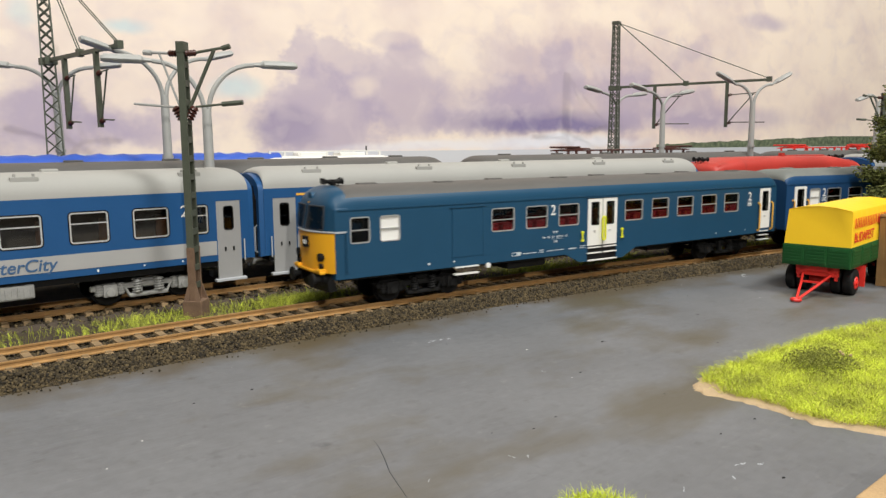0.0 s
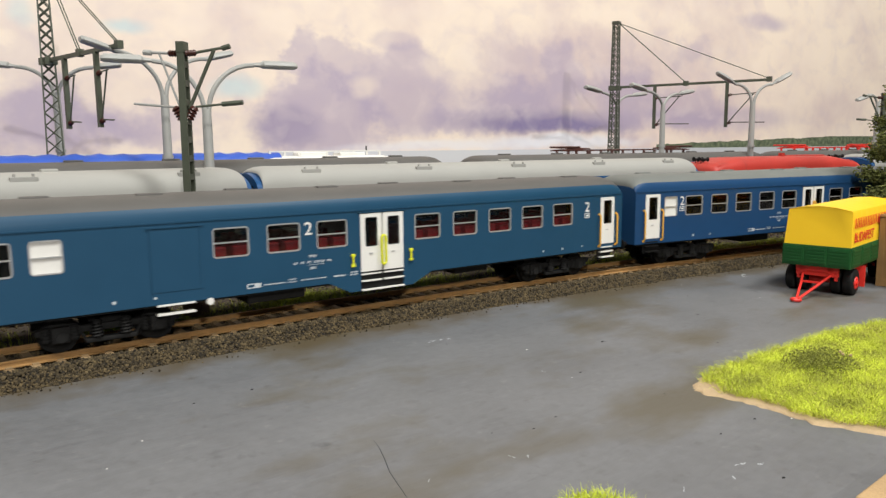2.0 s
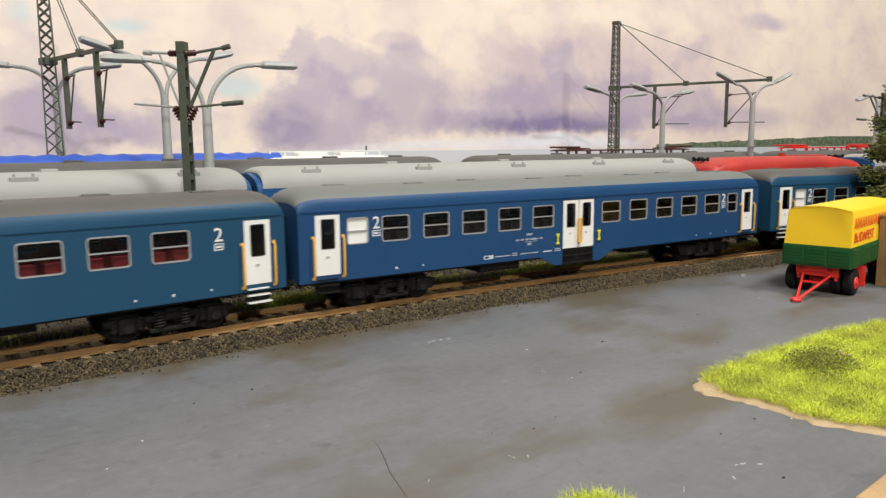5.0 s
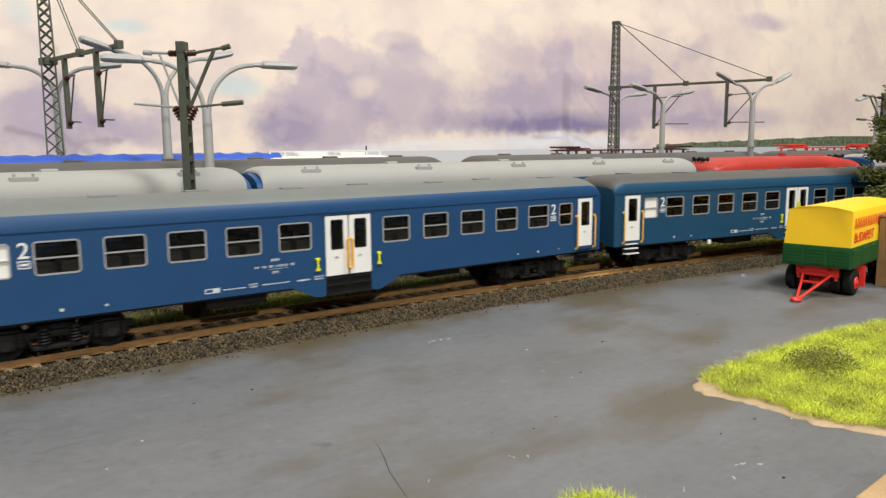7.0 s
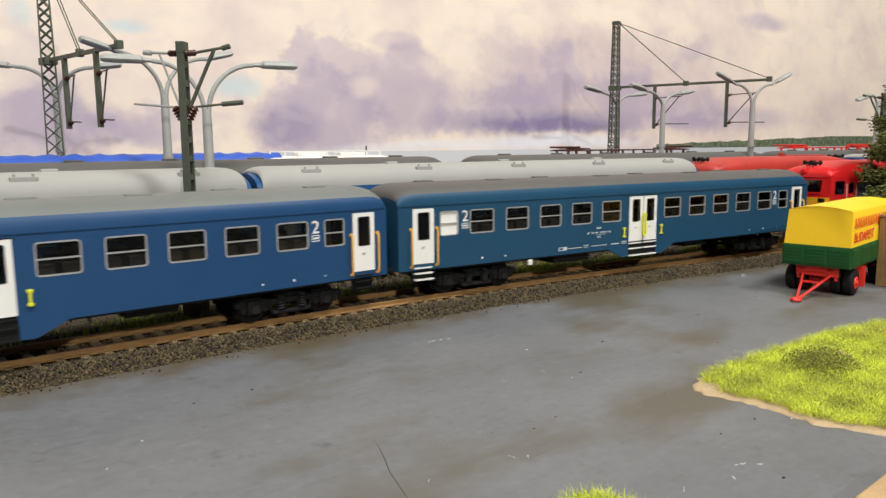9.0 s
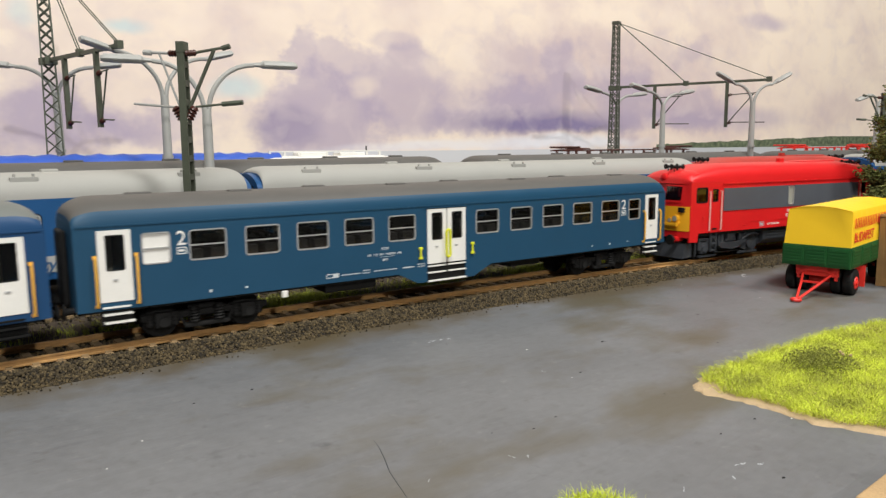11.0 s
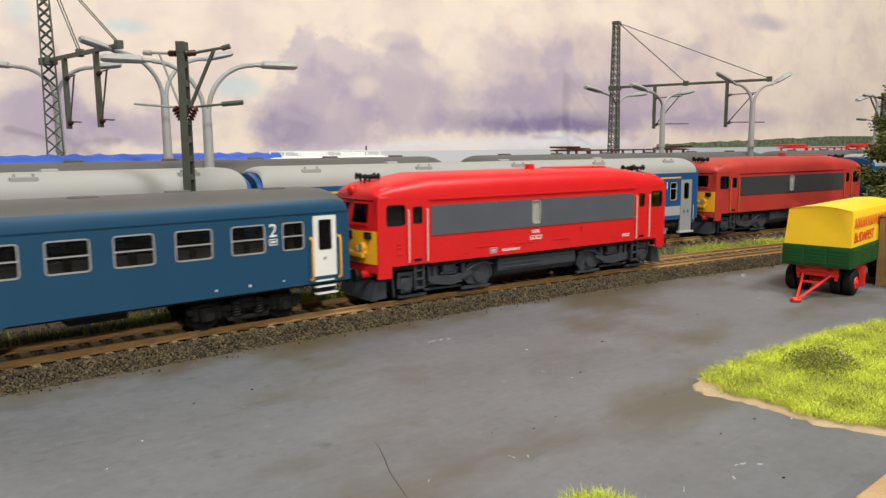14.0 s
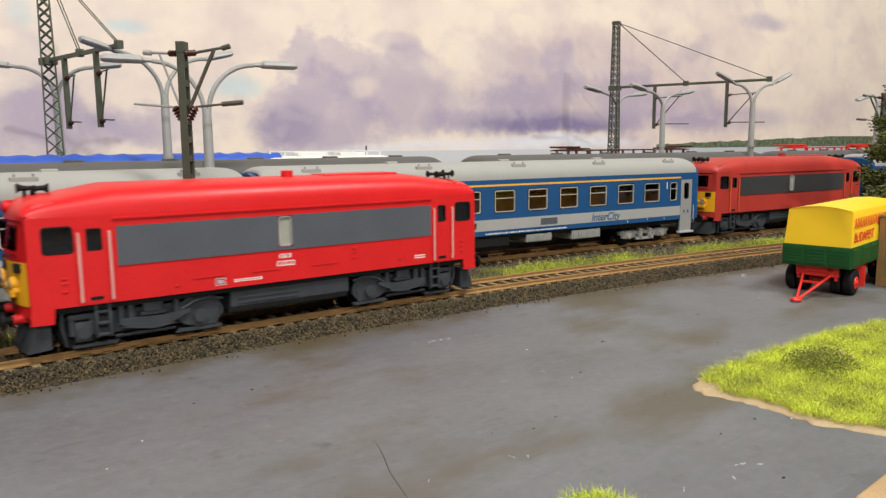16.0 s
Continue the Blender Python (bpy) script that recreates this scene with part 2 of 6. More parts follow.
def bars(name, rows, mat, parent, y):
    """Plain bars for print too small to read: rows of x0, x1, z0, z1."""
    bm = bmesh.new()
    for x0, x1, z0, z1 in rows:
        box(bm, x0, x1, y - 0.06, y, z0, z1)
    return tagged(part(name, bm, mat, parent, "small illegible print in plain bars"), kind="stuff")


def broken(x0, x1, z, h, seed, gap=0.35):
    rnd, x, rows = random.Random(seed), x0, []
    while x < x1:
        w = rnd.uniform(0.5, 1.6)
        rows.append((x, min(x1, x + w), z, z + h))
        x += w + rnd.uniform(gap * 0.6, gap * 1.4)
    return rows


# ---- the passenger coaches ----


def roof(parent, ends, half, z_eave, z_top, mat_roof, mat_side, border, drop=9.0, n=24, low=0.35):
    """The arched roof: a strip in the body colour along the eaves, the grey shell above it."""
    x0, x1 = ends
    xs = [x0 + drop * (1 - math.cos(math.pi / 2 * i / 7)) for i in range(8)] + [x0 + (x1 - x0) * i / 6 for i in range(1, 6)] + [x1 - drop * (1 - math.cos(math.pi / 2 * i / 7)) for i in range(7, -1, -1)]

    def point(x, i, inset):
        g = min(x - x0, x1 - x, drop) / drop
        curve = math.sqrt(max(0.0, 1 - (1 - g) ** 2))
        k, w = low + (1 - low) * curve, 0.93 + 0.07 * low + 0.07 * (1 - low) * curve
        a = math.pi * i / n
        y = -(half - inset) * w * math.copysign(abs(math.cos(a)) ** 0.62, math.cos(a))
        return (x, y, z_eave + (z_top - z_eave - inset) * k * math.sin(a) ** 0.9)
    bm = bmesh.new()
    for lo, hi in ((0, border), (n - border, n)):
        rows = [[bm.verts.new(point(x, i, 0)) for i in range(lo, hi + 1)] for x in xs]
        for a, b in zip(rows, rows[1:]):
            for j in range(len(a) - 1):
                bm.faces.new((a[j], a[j + 1], b[j + 1], b[j]))
    for x, flip in ((x0, 1), (x1, 0)):
        pts = [bm.verts.new(point(x, i, 0)) for i in range(n + 1)]
        bm.faces.new(pts if flip else pts[::-1])
    bmesh.ops.remove_doubles(bm, verts=bm.verts, dist=0.001)
    part("cantrail", bm, mat_side, parent, smooth=True)
    bm = bmesh.new()
    rows = [[bm.verts.new(point(x, i, 0)) for i in range(border, n - border + 1)] for x in xs[1:-1]]
    for a, b in zip(rows, rows[1:]):
        for j in range(len(a) - 1):
            bm.faces.new((a[j], a[j + 1], b[j + 1], b[j]))
    for ends_ in ((xs[0], xs[1]), (xs[-2], xs[-1])):
        r2 = [[bm.verts.new(point(x, i, 0)) for i in range(border, n - border + 1)] for x in ends_]
        for j in range(len(r2[0]) - 1):
            bm.faces.new((r2[0][j], r2[0][j + 1], r2[1][j + 1], r2[1][j]))
    bmesh.ops.remove_doubles(bm, verts=bm.verts, dist=0.001)
    return part("roof", bm, mat_roof, parent, smooth=True)


def window(parent, x0, x1, z0, z1, y, side, mat_pane=None, bar=0.5, blank=False, frame_mat=None, thick=0.46):
    """A framed window on one side: its frame with a cross bar, and its pane."""
    bm = bmesh.new()
    o = y + side * 0.12
    ring(bm, x0, x1, z0, z1, o, y - side * 0.8, thick)
    if bar:
        zb = z0 + (z1 - z0) * bar
        box(bm, x0 + 0.3, x1 - 0.3, o - side * 0.05, y - side * 0.5, zb - 0.22, zb + 0.22)
    fr = part("window", bm, frame_mat or M_SILVER, parent)
    pane = part("pane", one(box, x0 + 0.3, x1 - 0.3, y - side * 0.45, y - side * 0.6, z0 + 0.3, z1 - 0.3), M_WHITE if blank else (mat_pane or M_GLASS), fr, "white blanked-out pane" if blank else "")
    pane.visible_shadow = blank
    return fr


def bogie(parent, x, mat, half=16.0, base=28.7, light=False):
    bm = bmesh.new()
    for s in (-1, 1):
        y0, y1 = s * 10.2, s * 12.6
        box(bm, x - base / 2 - 7, x + base / 2 + 7, y0, y1, 6.2, 8.2, 0.3)
        for dx in (-base / 2, base / 2):
            box(bm, x + dx - 2.6, x + dx + 2.6, y0, s * 13.3, 3.6, 8.6, 0.4)
            rod(bm, (x + dx, s * 13.0, 5.5), (x + dx, s * 14.0, 5.5), 1.6, 12)
            for e in (-1, 1):
                rod(bm, (x + dx + e * 4.0, s * 11.9, 4.2), (x + dx + e * 4.0, s * 11.9, 8.6), 1.25, 10)
                for zz in (4.8, 5.8, 6.8, 7.8):
                    rod(bm, (x + dx + e * 4.0, s * 11.9, zz), (x + dx + e * 4.0, s * 11.9, zz + 0.45), 1.6, 10)
        box(bm, x - 7.5, x + 7.5, y0, s * 13.4, 2.6, 4.0, 0.3)
        for e in (-1, 1):
            rod(bm, (x + e * 4.2, s * 12.4, 3.8), (x + e * 4.2, s * 12.4, 9.5), 1.3, 12)
            pipe(bm, [(x + e * 4.2 + 1.7 * math.cos(q * 0.7), s * 12.4 + 1.7 * math.sin(q * 0.7), 4.0 + q * 0.11) for q in range(50)], 0.36, 5)
            rod(bm, (x + e * 7.2, s * 12.4, 3.2), (x + e * 9.5, s * 12.4, 8.2), 0.5, 6)
    box(bm, x - 5, x + 5, -10.4, 10.4, 5.6, 9.8)
    bg = part("bogie", bm, mat, parent, "", True)
    for dx in (-base / 2, base / 2):
        bm = bmesh.new()
        for s in (-1, 1):
            rod(bm, (0, s * 7.6, 0), (0, s * 9.6, 0), 5.5, 28)
            rod(bm, (0, s * 7.0, 0), (0, s * 7.6, 0), 6.1, 28)
            rod(bm, (0, s * 9.6, 0), (0, s * 9.85, 0), 4.4, 24, 3.8)
        rod(bm, (0, -9, 0), (0, 9, 0), 1.0, 8)
        for a in range(3):
            box(bm, -0.35, 0.35, -9.95, 9.95, 1.6 + a * 0.8, 2.0 + a * 0.8)
        w = part("wheelset", bm, M_GREYP if light else M_BLACK, bg, "", True)
        w.location = ((x + dx) * MM, 0, 5.5 * MM)
        ROLLERS.append(w)
    return bg


ROLLERS = []
BH, BB, BE = 16.6, 12.3, 38.7   # half width, lower edge, eaves of the blue coaches
WZ0, WZ1 = 25.5, 35.7


def leaf(parent, x0, x1, z0, z1, y, handle=None):
    """A white door leaf with its narrow window."""
    w0, w1, zz = x0 + (x1 - x0) * 0.24, x0 + (x1 - x0) * 0.78, z0 + (z1 - z0) * 0.44
    bm = one(holed, x0, x1, z0, z1, y - 0.25, y + 0.9, [(w0, w1, zz, z1 - 1.6)])
    d = part("door", bm, M_WHITE, parent, "white door with a narrow window")
    part("window_gasket", one(ring, w0 - 0.15, w1 + 0.15, zz - 0.15, z1 - 1.45, y - 0.3, y + 0.2, 0.35, 0.6), M_BLACK, d)
    p = part("pane", one(box, w0, w1, y + 0.25, y + 0.4, zz, z1 - 1.6), M_GLASS, d)
    p.visible_shadow = False
    part("door_handle", one(box, (x0 + x1) / 2 - 0.9, (x0 + x1) / 2 + 0.4, y - 0.55, y - 0.2, z0 + 6.6, z0 + 7.1), M_SILVER, d)
    return d


def grab(parent, x, z0, z1, y, mat, r=0.42):
    bm = bmesh.new()
    pipe(bm, [(x, y, z0), (x, y - 0.9, z0 + 0.3), (x, y - 1.2, z0 + 1.2), (x, y - 1.2, z1 - 1.2), (x, y - 0.9, z1 - 0.3), (x, y, z1)], r, 8)
    for z in (z0, z1):
        box(bm, x - 0.6, x + 0.6, y - 0.3, y + 0.1, z - 0.5, z + 0.5)
    return part("handrail", bm, mat, parent, "", True)


def blue_coach(label, windows, blanks, span, mat_body, mat_roof, mat_seat, rail_end, rail_mid, white_steps, end_doors, digits, seats=True):
    t = thing("passenger_coach", label, "coach", "coaches of the passing train")
    x0, x1 = span
    dw = 9.7
    for side in (-1, 1):
        y = side * BH
        wins = windows
        holes = [(a + 0.35, b - 0.35, WZ0 + 0.35, WZ1 - 0.35) for a, b in wins] + [(-9.5, 9.5, BB - 1, 37.5)] + [(a, b, 14.9, 37.3) for a, b in end_doors]
        part("side_wall", one(holed, x0, x1, BB, BE, y, y - side * 0.9, holes), mat_body, t)
        bm = bmesh.new()                    # lowered skirt beside the middle doors
        for e in (-1, 1):
            pts = [(e * 23.0, BB), (e * 9.6, BB), (e * 9.6, 7.9), (e * 14.0, 7.9)]
            loft(bm, [[(px, y, pz) for px, pz in pts], [(px, y - side * 0.9, pz) for px, pz in pts]])
        part("skirt", bm, mat_body, t)
        part("gutter", one(box, x0 + 1, x1 - 1, y + side * 0.28, y - side * 0.1, BE - 0.35, BE + 0.15), mat_body, t)
        for a, b in wins:
            window(t, a, b, WZ0, WZ1, y, side, blank=(a, b) in blanks and side < 0)
        if side < 0:
            leaf(t, -dw + 0.25, -0.35, 15.2, 37.2, y)
            leaf(t, 0.35, dw - 0.25, 15.2, 37.2, y)
            for a, b in end_doors:
                leaf(t, a, b, 14.9, 37.2, y)
                for gx in (a - 0.9, b + 1.3):
                    grab(t, gx, 13.9, 29.2, y, rail_end)
            bm = bmesh.new()
            pts = [(math.cos(q) * 0.95, y - 1.3, (27.7 if math.sin(q) > 0 else 18.6) + math.sin(q) * 0.95) for q in [2 * math.pi * i / 16 for i in range(16)]]
            pipe(bm, pts + pts[:1], 0.5, 8)
            part("handrail", bm, rail_mid, t, "", True)
            for e in (-1, 1):
                bm = bmesh.new()
                rod(bm, (e * 12.9, y - 0.5, 18.3), (e * 12.9, y - 0.5, 21.6), 0.42)
                for zz in (18.0, 21.9):
                    box(bm, e * 12.9 - 0.8, e * 12.9 + 0.8, y - 0.9, y, zz - 0.5, zz + 0.5, 0.2)
                part("grab_handle", bm, M_NEON, t)
            part("door_hood", one(box, -dw - 0.8, dw + 0.8, y - 0.5, y, 37.6, 37.95), mat_body, t)
        else:
            part("door", one(box, -dw, dw, y - 0.6, y - 0.2, 15.4, 37.5), M_WHITE, t)
            for a, b in end_doors:
                part("door", one(box, a, b, y - 0.6, y - 0.2, 14.9, 37.3), M_WHITE, t)
    # steps below the doors
    bm = bmesh.new()
    box(bm, -9.5, 9.5, -BH + 0.3, -9, 7.6, 15.4)
    part("step_well", bm, M_BLACK, t)
    for k, zz in enumerate((14.2, 11.6, 8.2)):
        for a, b in ((-9.4, -0.6), (0.6, 9.4)) if k < 2 else ((-9.4, 9.4),):
            part("step", one(box, a, b, -BH - 0.35 - 0.25 * k, -BH + 2, zz - 0.25, zz + 0.25), M_WHITE if white_steps else M_BLACK, t)
    for a, b in end_doors:
        bm = bmesh.new()
        box(bm, a + 0.2, b - 0.2, -BH + 1.6, -BH + 2.2, 7.2, 14.8)
        part("step_bracket", bm, M_BLACK, t)
        for k, zz in enumerate((13.2, 10.9, 8.3)):
            part("step", one(box, a + 0.4 + 0.2 * k, b - 1.2 + 0.5 * k, -BH - 0.6, -BH + 2, zz - 0.25, zz + 0.25), M_WHITE if white_steps else M_BLACK, t)
    roof(t, (x0, x1), BH, BE, 47.0, mat_roof, mat_body, 4)
    for k in range(8):
        vx = x0 + 24 + k * (x1 - x0 - 48) / 7
        vy = -3.5 if k % 2 else 4.5
        part("roof_vent", one(box, vx - 4.2, vx + 4.2, vy - 1.7, vy + 1.7, 46.0, 47.5, 0.4), mat_roof, t)
    # ends, floor, seats
    for x, e in ((x0, -1), (x1, 1)):
        part("end_wall", one(box, x, x - e * 1.2, -BH + 0.9, BH - 0.9, BB, BE + 0.2), mat_body, t)
        part("gangway_bellows", one(box, x + e * 0.1, x + e * 2.2, -6, 6, 13, 37, 0.8), M_BLACK, t)
        for s in (-1, 1):
            bm = bmesh.new()
            rod(bm, (x, s * 10, 12.2), (x + e * 2.6, s * 10, 12.2), 1.2, 10)
            rod(bm, (x + e * 2.6, s * 10, 12.2), (x + e * 3.3, s * 10, 12.2), 2.6, 14)
            part("buffer", bm, M_BLACK, t, "", True)
    part("underframe", one(box, x0 + 2, x1 - 2, -BH + 1.5, BH - 1.5, 11.4, 14.2), M_BOGIE, t)
    part("inner_floor", one(box, x0 + 2, x1 - 2, -BH + 1, BH - 1, 15.0, 15.6), M_SEATB, t)
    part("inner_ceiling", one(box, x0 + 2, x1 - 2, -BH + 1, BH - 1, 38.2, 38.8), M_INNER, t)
    if seats:
        bm = bmesh.new()
        for a, b in windows:
            if b - a < 10 or (a, b) in blanks:
                continue
            for yy in (-10.0, 10.0):
                for c, e in ((a - 1.5, 1), (b + 1.5, -1)):
                    box(bm, c, c + e * 6.6, yy - 5.2, yy + 5.2, 18, 29.0, 0.4)
                    box(bm, c - e * 1.2, c + e * 0.6, yy - 5.2, yy + 5.2, 18, 30.5, 0.5)
        tagged(part("seat_row", bm, mat_seat, t), kind="stuff")
    for bx in (-97.0, 97.0):
        bogie(t, bx, M_BOGIE)
    part("equipment_box", one(box, -52, -30, -11, 11, 7.5, 12, 0.5), M_BOGIE, t)
    part("equipment_box", one(box, 40, 58, -9, 9, 8.0, 12, 0.5), M_BOGIE, t)
    # prints
    for dx in digits:
        lettering("class_number", "2", 6.6, M_WHITE, t, dx, -BH - 0.08, 31.0)
        if dx == -30.6:
            continue
        bars("print", [(dx - 1.6, dx + 1.6, 28.0, 28.3), (dx - 1.6, dx - 1.3, 28.3, 30.0), (dx + 1.3, dx + 1.6, 28.3, 30.0), (dx - 1.6, dx + 1.6, 30.0, 30.3), (dx - 0.9, dx + 0.9, 28.8, 29.5)], M_WHITE, t, -BH)
    rows = []
    for x, z, w, h, count, gap in ((-30.6, 22.7, 0.62, 0.95, 4, 0.2), (-36.6, 20.6, 0.62, 0.85, 17, 0.26), (-30.2, 18.4, 0.62, 0.9, 3, 0.2), (-38.8, 14.4, 0.5, 0.5, 4, 0.28), (-38.8, 15.3, 0.5, 0.5, 4, 0.28), (-14.2, 14.4, 0.5, 0.5, 5, 0.22), (-14.2, 15.3, 0.5, 0.5, 5, 0.22)):
        for k in range(count):              # one narrow block to a character
            a = x + k * (w + gap)
            if count == 17 and k in (2, 5, 8, 14):
                continue
            rows += [(a, a + 0.2, z, z + h), (a + w - 0.2, a + w, z + h * 0.3 * (k % 2), z + h), (a, a + w, z + h - 0.2, z + h)]
    rows += [(-31.5, -24.5, 20.0, 20.12)]
    rows += [(-54, -49, 14.1, 14.4), (-54, -49, 15.4, 15.7), (-54, -53.7, 14.3, 15.5), (-51.4, -49, 14.2, 15.5)] + broken(-48, -40, 14.6, 0.35, 5, 0.2) + broken(-34, -24, 14.7, 0.35, 6, 0.3) + broken(-21, -16, 14.6, 0.5, 7, 0.15)
    bars("print", rows, M_PRINT, t, -BH)
    bars("print", [(84, 84.8, 14.3, 15.0), (96, 96.9, 14.3, 15.2), (109, 109.6, 14.6, 15.2), (-84.6, -83.8, 14.3, 15.0), (-97, -96, 14.3, 15.2)], M_PRINT, t, -BH)
    return t


PITCH = [14.9 + 18.85 * i for i in range(5)]
RIGHT = [(a, a + 12.53) for a in PITCH]
LEFT = [(-b, -a) for a, b in RIGHT][::-1]
SMALL_R, SMALL_L = (109.3, 118.0), (-117.6, -108.6)
DOOR_R, DOOR_L = (121.6, 131.2), (-130.4, -120.6)

coach_lead = blue_coach("petrol blue driving trailer coach with yellow nose and grey roof", [(-131.2, -122.7), (-118.5, -109.5)] + LEFT[2:] + RIGHT, [(-118.5, -109.5)],
                        (-137.4, 137.0), M_BLUE, M_ROOFD, M_SEATR, M_ORANGE, M_NEON, True, [DOOR_R], [-30.6, 112.5])
coach_mid = blue_coach("deep blue second class coach with white doors and green-grey roof", [SMALL_L] + LEFT + RIGHT + [SMALL_R], [SMALL_L], (-137.0, 137.0), M_BLUE2, M_ROOFG, M_SEATB, M_ORANGE, M_ORANGE, False, [DOOR_L, DOOR_R], [-105.2, 105.8])
coach_tail = blue_coach("petrol blue second class coach with white doors and dark roof", [SMALL_L] + LEFT + RIGHT + [SMALL_R], [SMALL_L], (-137.0, 137.0), M_BLUE, M_ROOFD, M_SEATB, M_ORANGE, M_NEON, True, [DOOR_L, DOOR_R], [-105.2, 105.8])


def driving_front(t):
    """Rounded cab front of the driving trailer, baggage door, horns."""
    bm = bmesh.new()
    def nose(z, push):
        return [(-137.4 - push * (1 - abs(q) ** 2.6), q * BH * 0.985, z) for q in [i / 8 for i in range(-8, 9)]]
    loft(bm, [nose(z, p) for z, p in ((14.6, 4.4), (30.2, 5.2))], closed=False, caps=False)
    part("front_panel", bm, M_YELLOW, t, "yellow lower front with lamps")
    def arch(q):
        return BE + (47.05 - BE) * math.sqrt(max(0.0, 1 - abs(q) ** (2 / 0.62))) ** 0.9
    rows = [nose(30.2, 5.2), nose(31.0, 5.1), nose(38.6, 3.6)]
    for k in range(1, 9):
        u = math.pi / 2 * k / 8
        rows.append([(-137.4 - 3.6 * (1 - abs(q) ** 2.6) * math.cos(u) + 5.5 * (1 - math.cos(u)), q * BH * (0.985 + 0.02 * math.sin(u)), 38.6 + (arch(q) + 0.12 - 38.6) * math.sin(u)) for q in [i / 8 for i in range(-8, 9)]])
    bm = bmesh.new()
    loft(bm, rows, closed=False, caps=False)
    part("front_hood", bm, M_BLUE, t, "", True)
    for s in (-1, 1):
        bm = bmesh.new()
        yy = [s * v for v in (1.7, 5.0, 9.0, 12.6)]
        lo = [(-137.6 - 5.0 * (1 - abs(v / BH) ** 2.6), v, 31.2) for v in yy]
        hi = [(-137.7 - 3.3 * (1 - abs(v / BH) ** 2.6), v, 40.0) for v in yy]
        loft(bm, [lo, hi], closed=False, caps=False)
        loft(bm, [[(p[0] - 0.25, p[1], p[2]) for p in lo], [(p[0] - 0.25, p[1], p[2]) for p in hi]], closed=False, caps=False)
        part("windscreen", bm, M_WSCREEN, t)
        bm = bmesh.new()
        for a, b in (((lo[0], hi[0]), (lo[-1], hi[-1])), ((lo[0], lo[-1]), (hi[0], hi[-1]))):
            for p, q in (a, b):
                rod(bm, (p[0] - 0.35, p[1], p[2]), (q[0] - 0.35, q[1], q[2]), 0.28, 6)
        part("windscreen_gasket", bm, M_UNDER, t, "", True)
        bm = bmesh.new()
        rod(bm, (-138.9, s * 10.6, 20.6), (-141.7, s * 10.6, 20.6), 1.6, 16)
        rod(bm, (-138.9, s * 10.6, 17.2), (-141.4, s * 10.6, 17.2), 1.0, 12)
        part("headlight", bm, M_BLACK, t, "", True)
        bm = bmesh.new()
        rod(bm, (-138.4, s * 10.2, 12.0), (-143.9, s * 10.2, 12.0), 1.3, 10)
        rod(bm, (-143.9, s * 10.2, 12.0), (-144.8, s * 10.2, 12.0), 2.7, 14)
        part("buffer", bm, M_BLACK, t, "", True)
        part("front_stripe", one(box, -137.7, -132.6, s * (BH + 0.25), s * BH, 29.9, 30.6), M_GREYP, t)
        part("rain_pipe", one(rod, (-132.8, s * (BH + 0.4), 15.0), (-132.8, s * (BH + 0.4), 30.2), 0.4), M_BLUE, t)
    bm = bmesh.new()
    pipe(bm, [(p[0] - 0.1, p[1], p[2]) for p in nose(30.3, 5.2)], 0.42, 6)
    part("waist_rail", bm, M_GREYP, t, "light grey line above the yellow front", True)
    bm = bmesh.new()
    box(bm, -142.4, -140.2, -13.4, 13.4, 14.2, 15.4, 0.4)
    for yy in (-10.6, 10.6):
        box(bm, -142.6, -139.4, yy - 2.2, yy + 2.2, 14.8, 16.2, 0.3)
    part("lamp_bracket", bm, M_YELLOW, t)
    part("number_board", one(box, -143.2, -142.0, -3, 1.5, 23.8, 28.0), M_BLACK, t)
    bm = bmesh.new()
    for k in range(3):
        box(bm, -143.35, -143.15, -2.2 + k * 1.15, -1.7 + k * 1.15, 25.1, 26.7)
    part("print", bm, M_WHITE, t, "small illegible print in plain bars")
    pts = [(-135, 7.6), (-138.6, 7.0), (-139.4, 11.0), (-137.5, 14.4)]
    bm = bmesh.new()
    loft(bm, [[(a, -13.0, b) for a, b in pts], [(a - 1.0, 0, b) for a, b in pts], [(a, 13.0, b) for a, b in pts]])
    part("snow_plough", bm, M_BLACK, t)
    bm = bmesh.new()
    rod(bm, (-136.0, 0, 43.2), (-140.0, 0, 43.0), 1.9, 14)
    part("lamp_housing", bm, M_BLUE, t, "", True)
    part("marker_lamp", one(rod, (-138.0, 0, 40.9), (-140.7, 0, 40.7), 0.75, 12), M_YELLOW, t)
    bm = bmesh.new()
    for yy, x in ((-2.4, -131.2), (2.4, -130.2)):
        for q in (-1, 1):
            rod(bm, (x, yy, 48.6), (x + q * 3.0, yy, 48.8), 0.5, 10, 0.75)
            rod(bm, (x + q * 3.0, yy, 48.8), (x + q * 3.9, yy, 48.8), 0.8, 12, 1.4)
        rod(bm, (x, yy, 45.6), (x, yy, 49.5), 0.6, 8)
        rod(bm, (x + 2.0, yy, 45.6), (x + 2.0, yy, 48.7), 0.35, 6)
    rod(bm, (-130.7, -3.4, 47.8), (-130.7, 3.4, 47.8), 0.4, 6)
    part("air_horn", bm, M_BLACK, t, "", True)
    bm = bmesh.new()
    box(bm, -84.7, -69.4, -BH - 0.15, -BH, 16.3, 36.6)
    box(bm, -86.2, -68.2, -BH - 0.45, -BH, 36.9, 37.4)
    box(bm, -85.1, -84.5, -BH - 0.3, -BH, 16.3, 36.6)
    box(bm, -69.6, -69.0, -BH - 0.3, -BH, 16.3, 36.6)
    part("baggage_door", bm, M_BLUE, t)
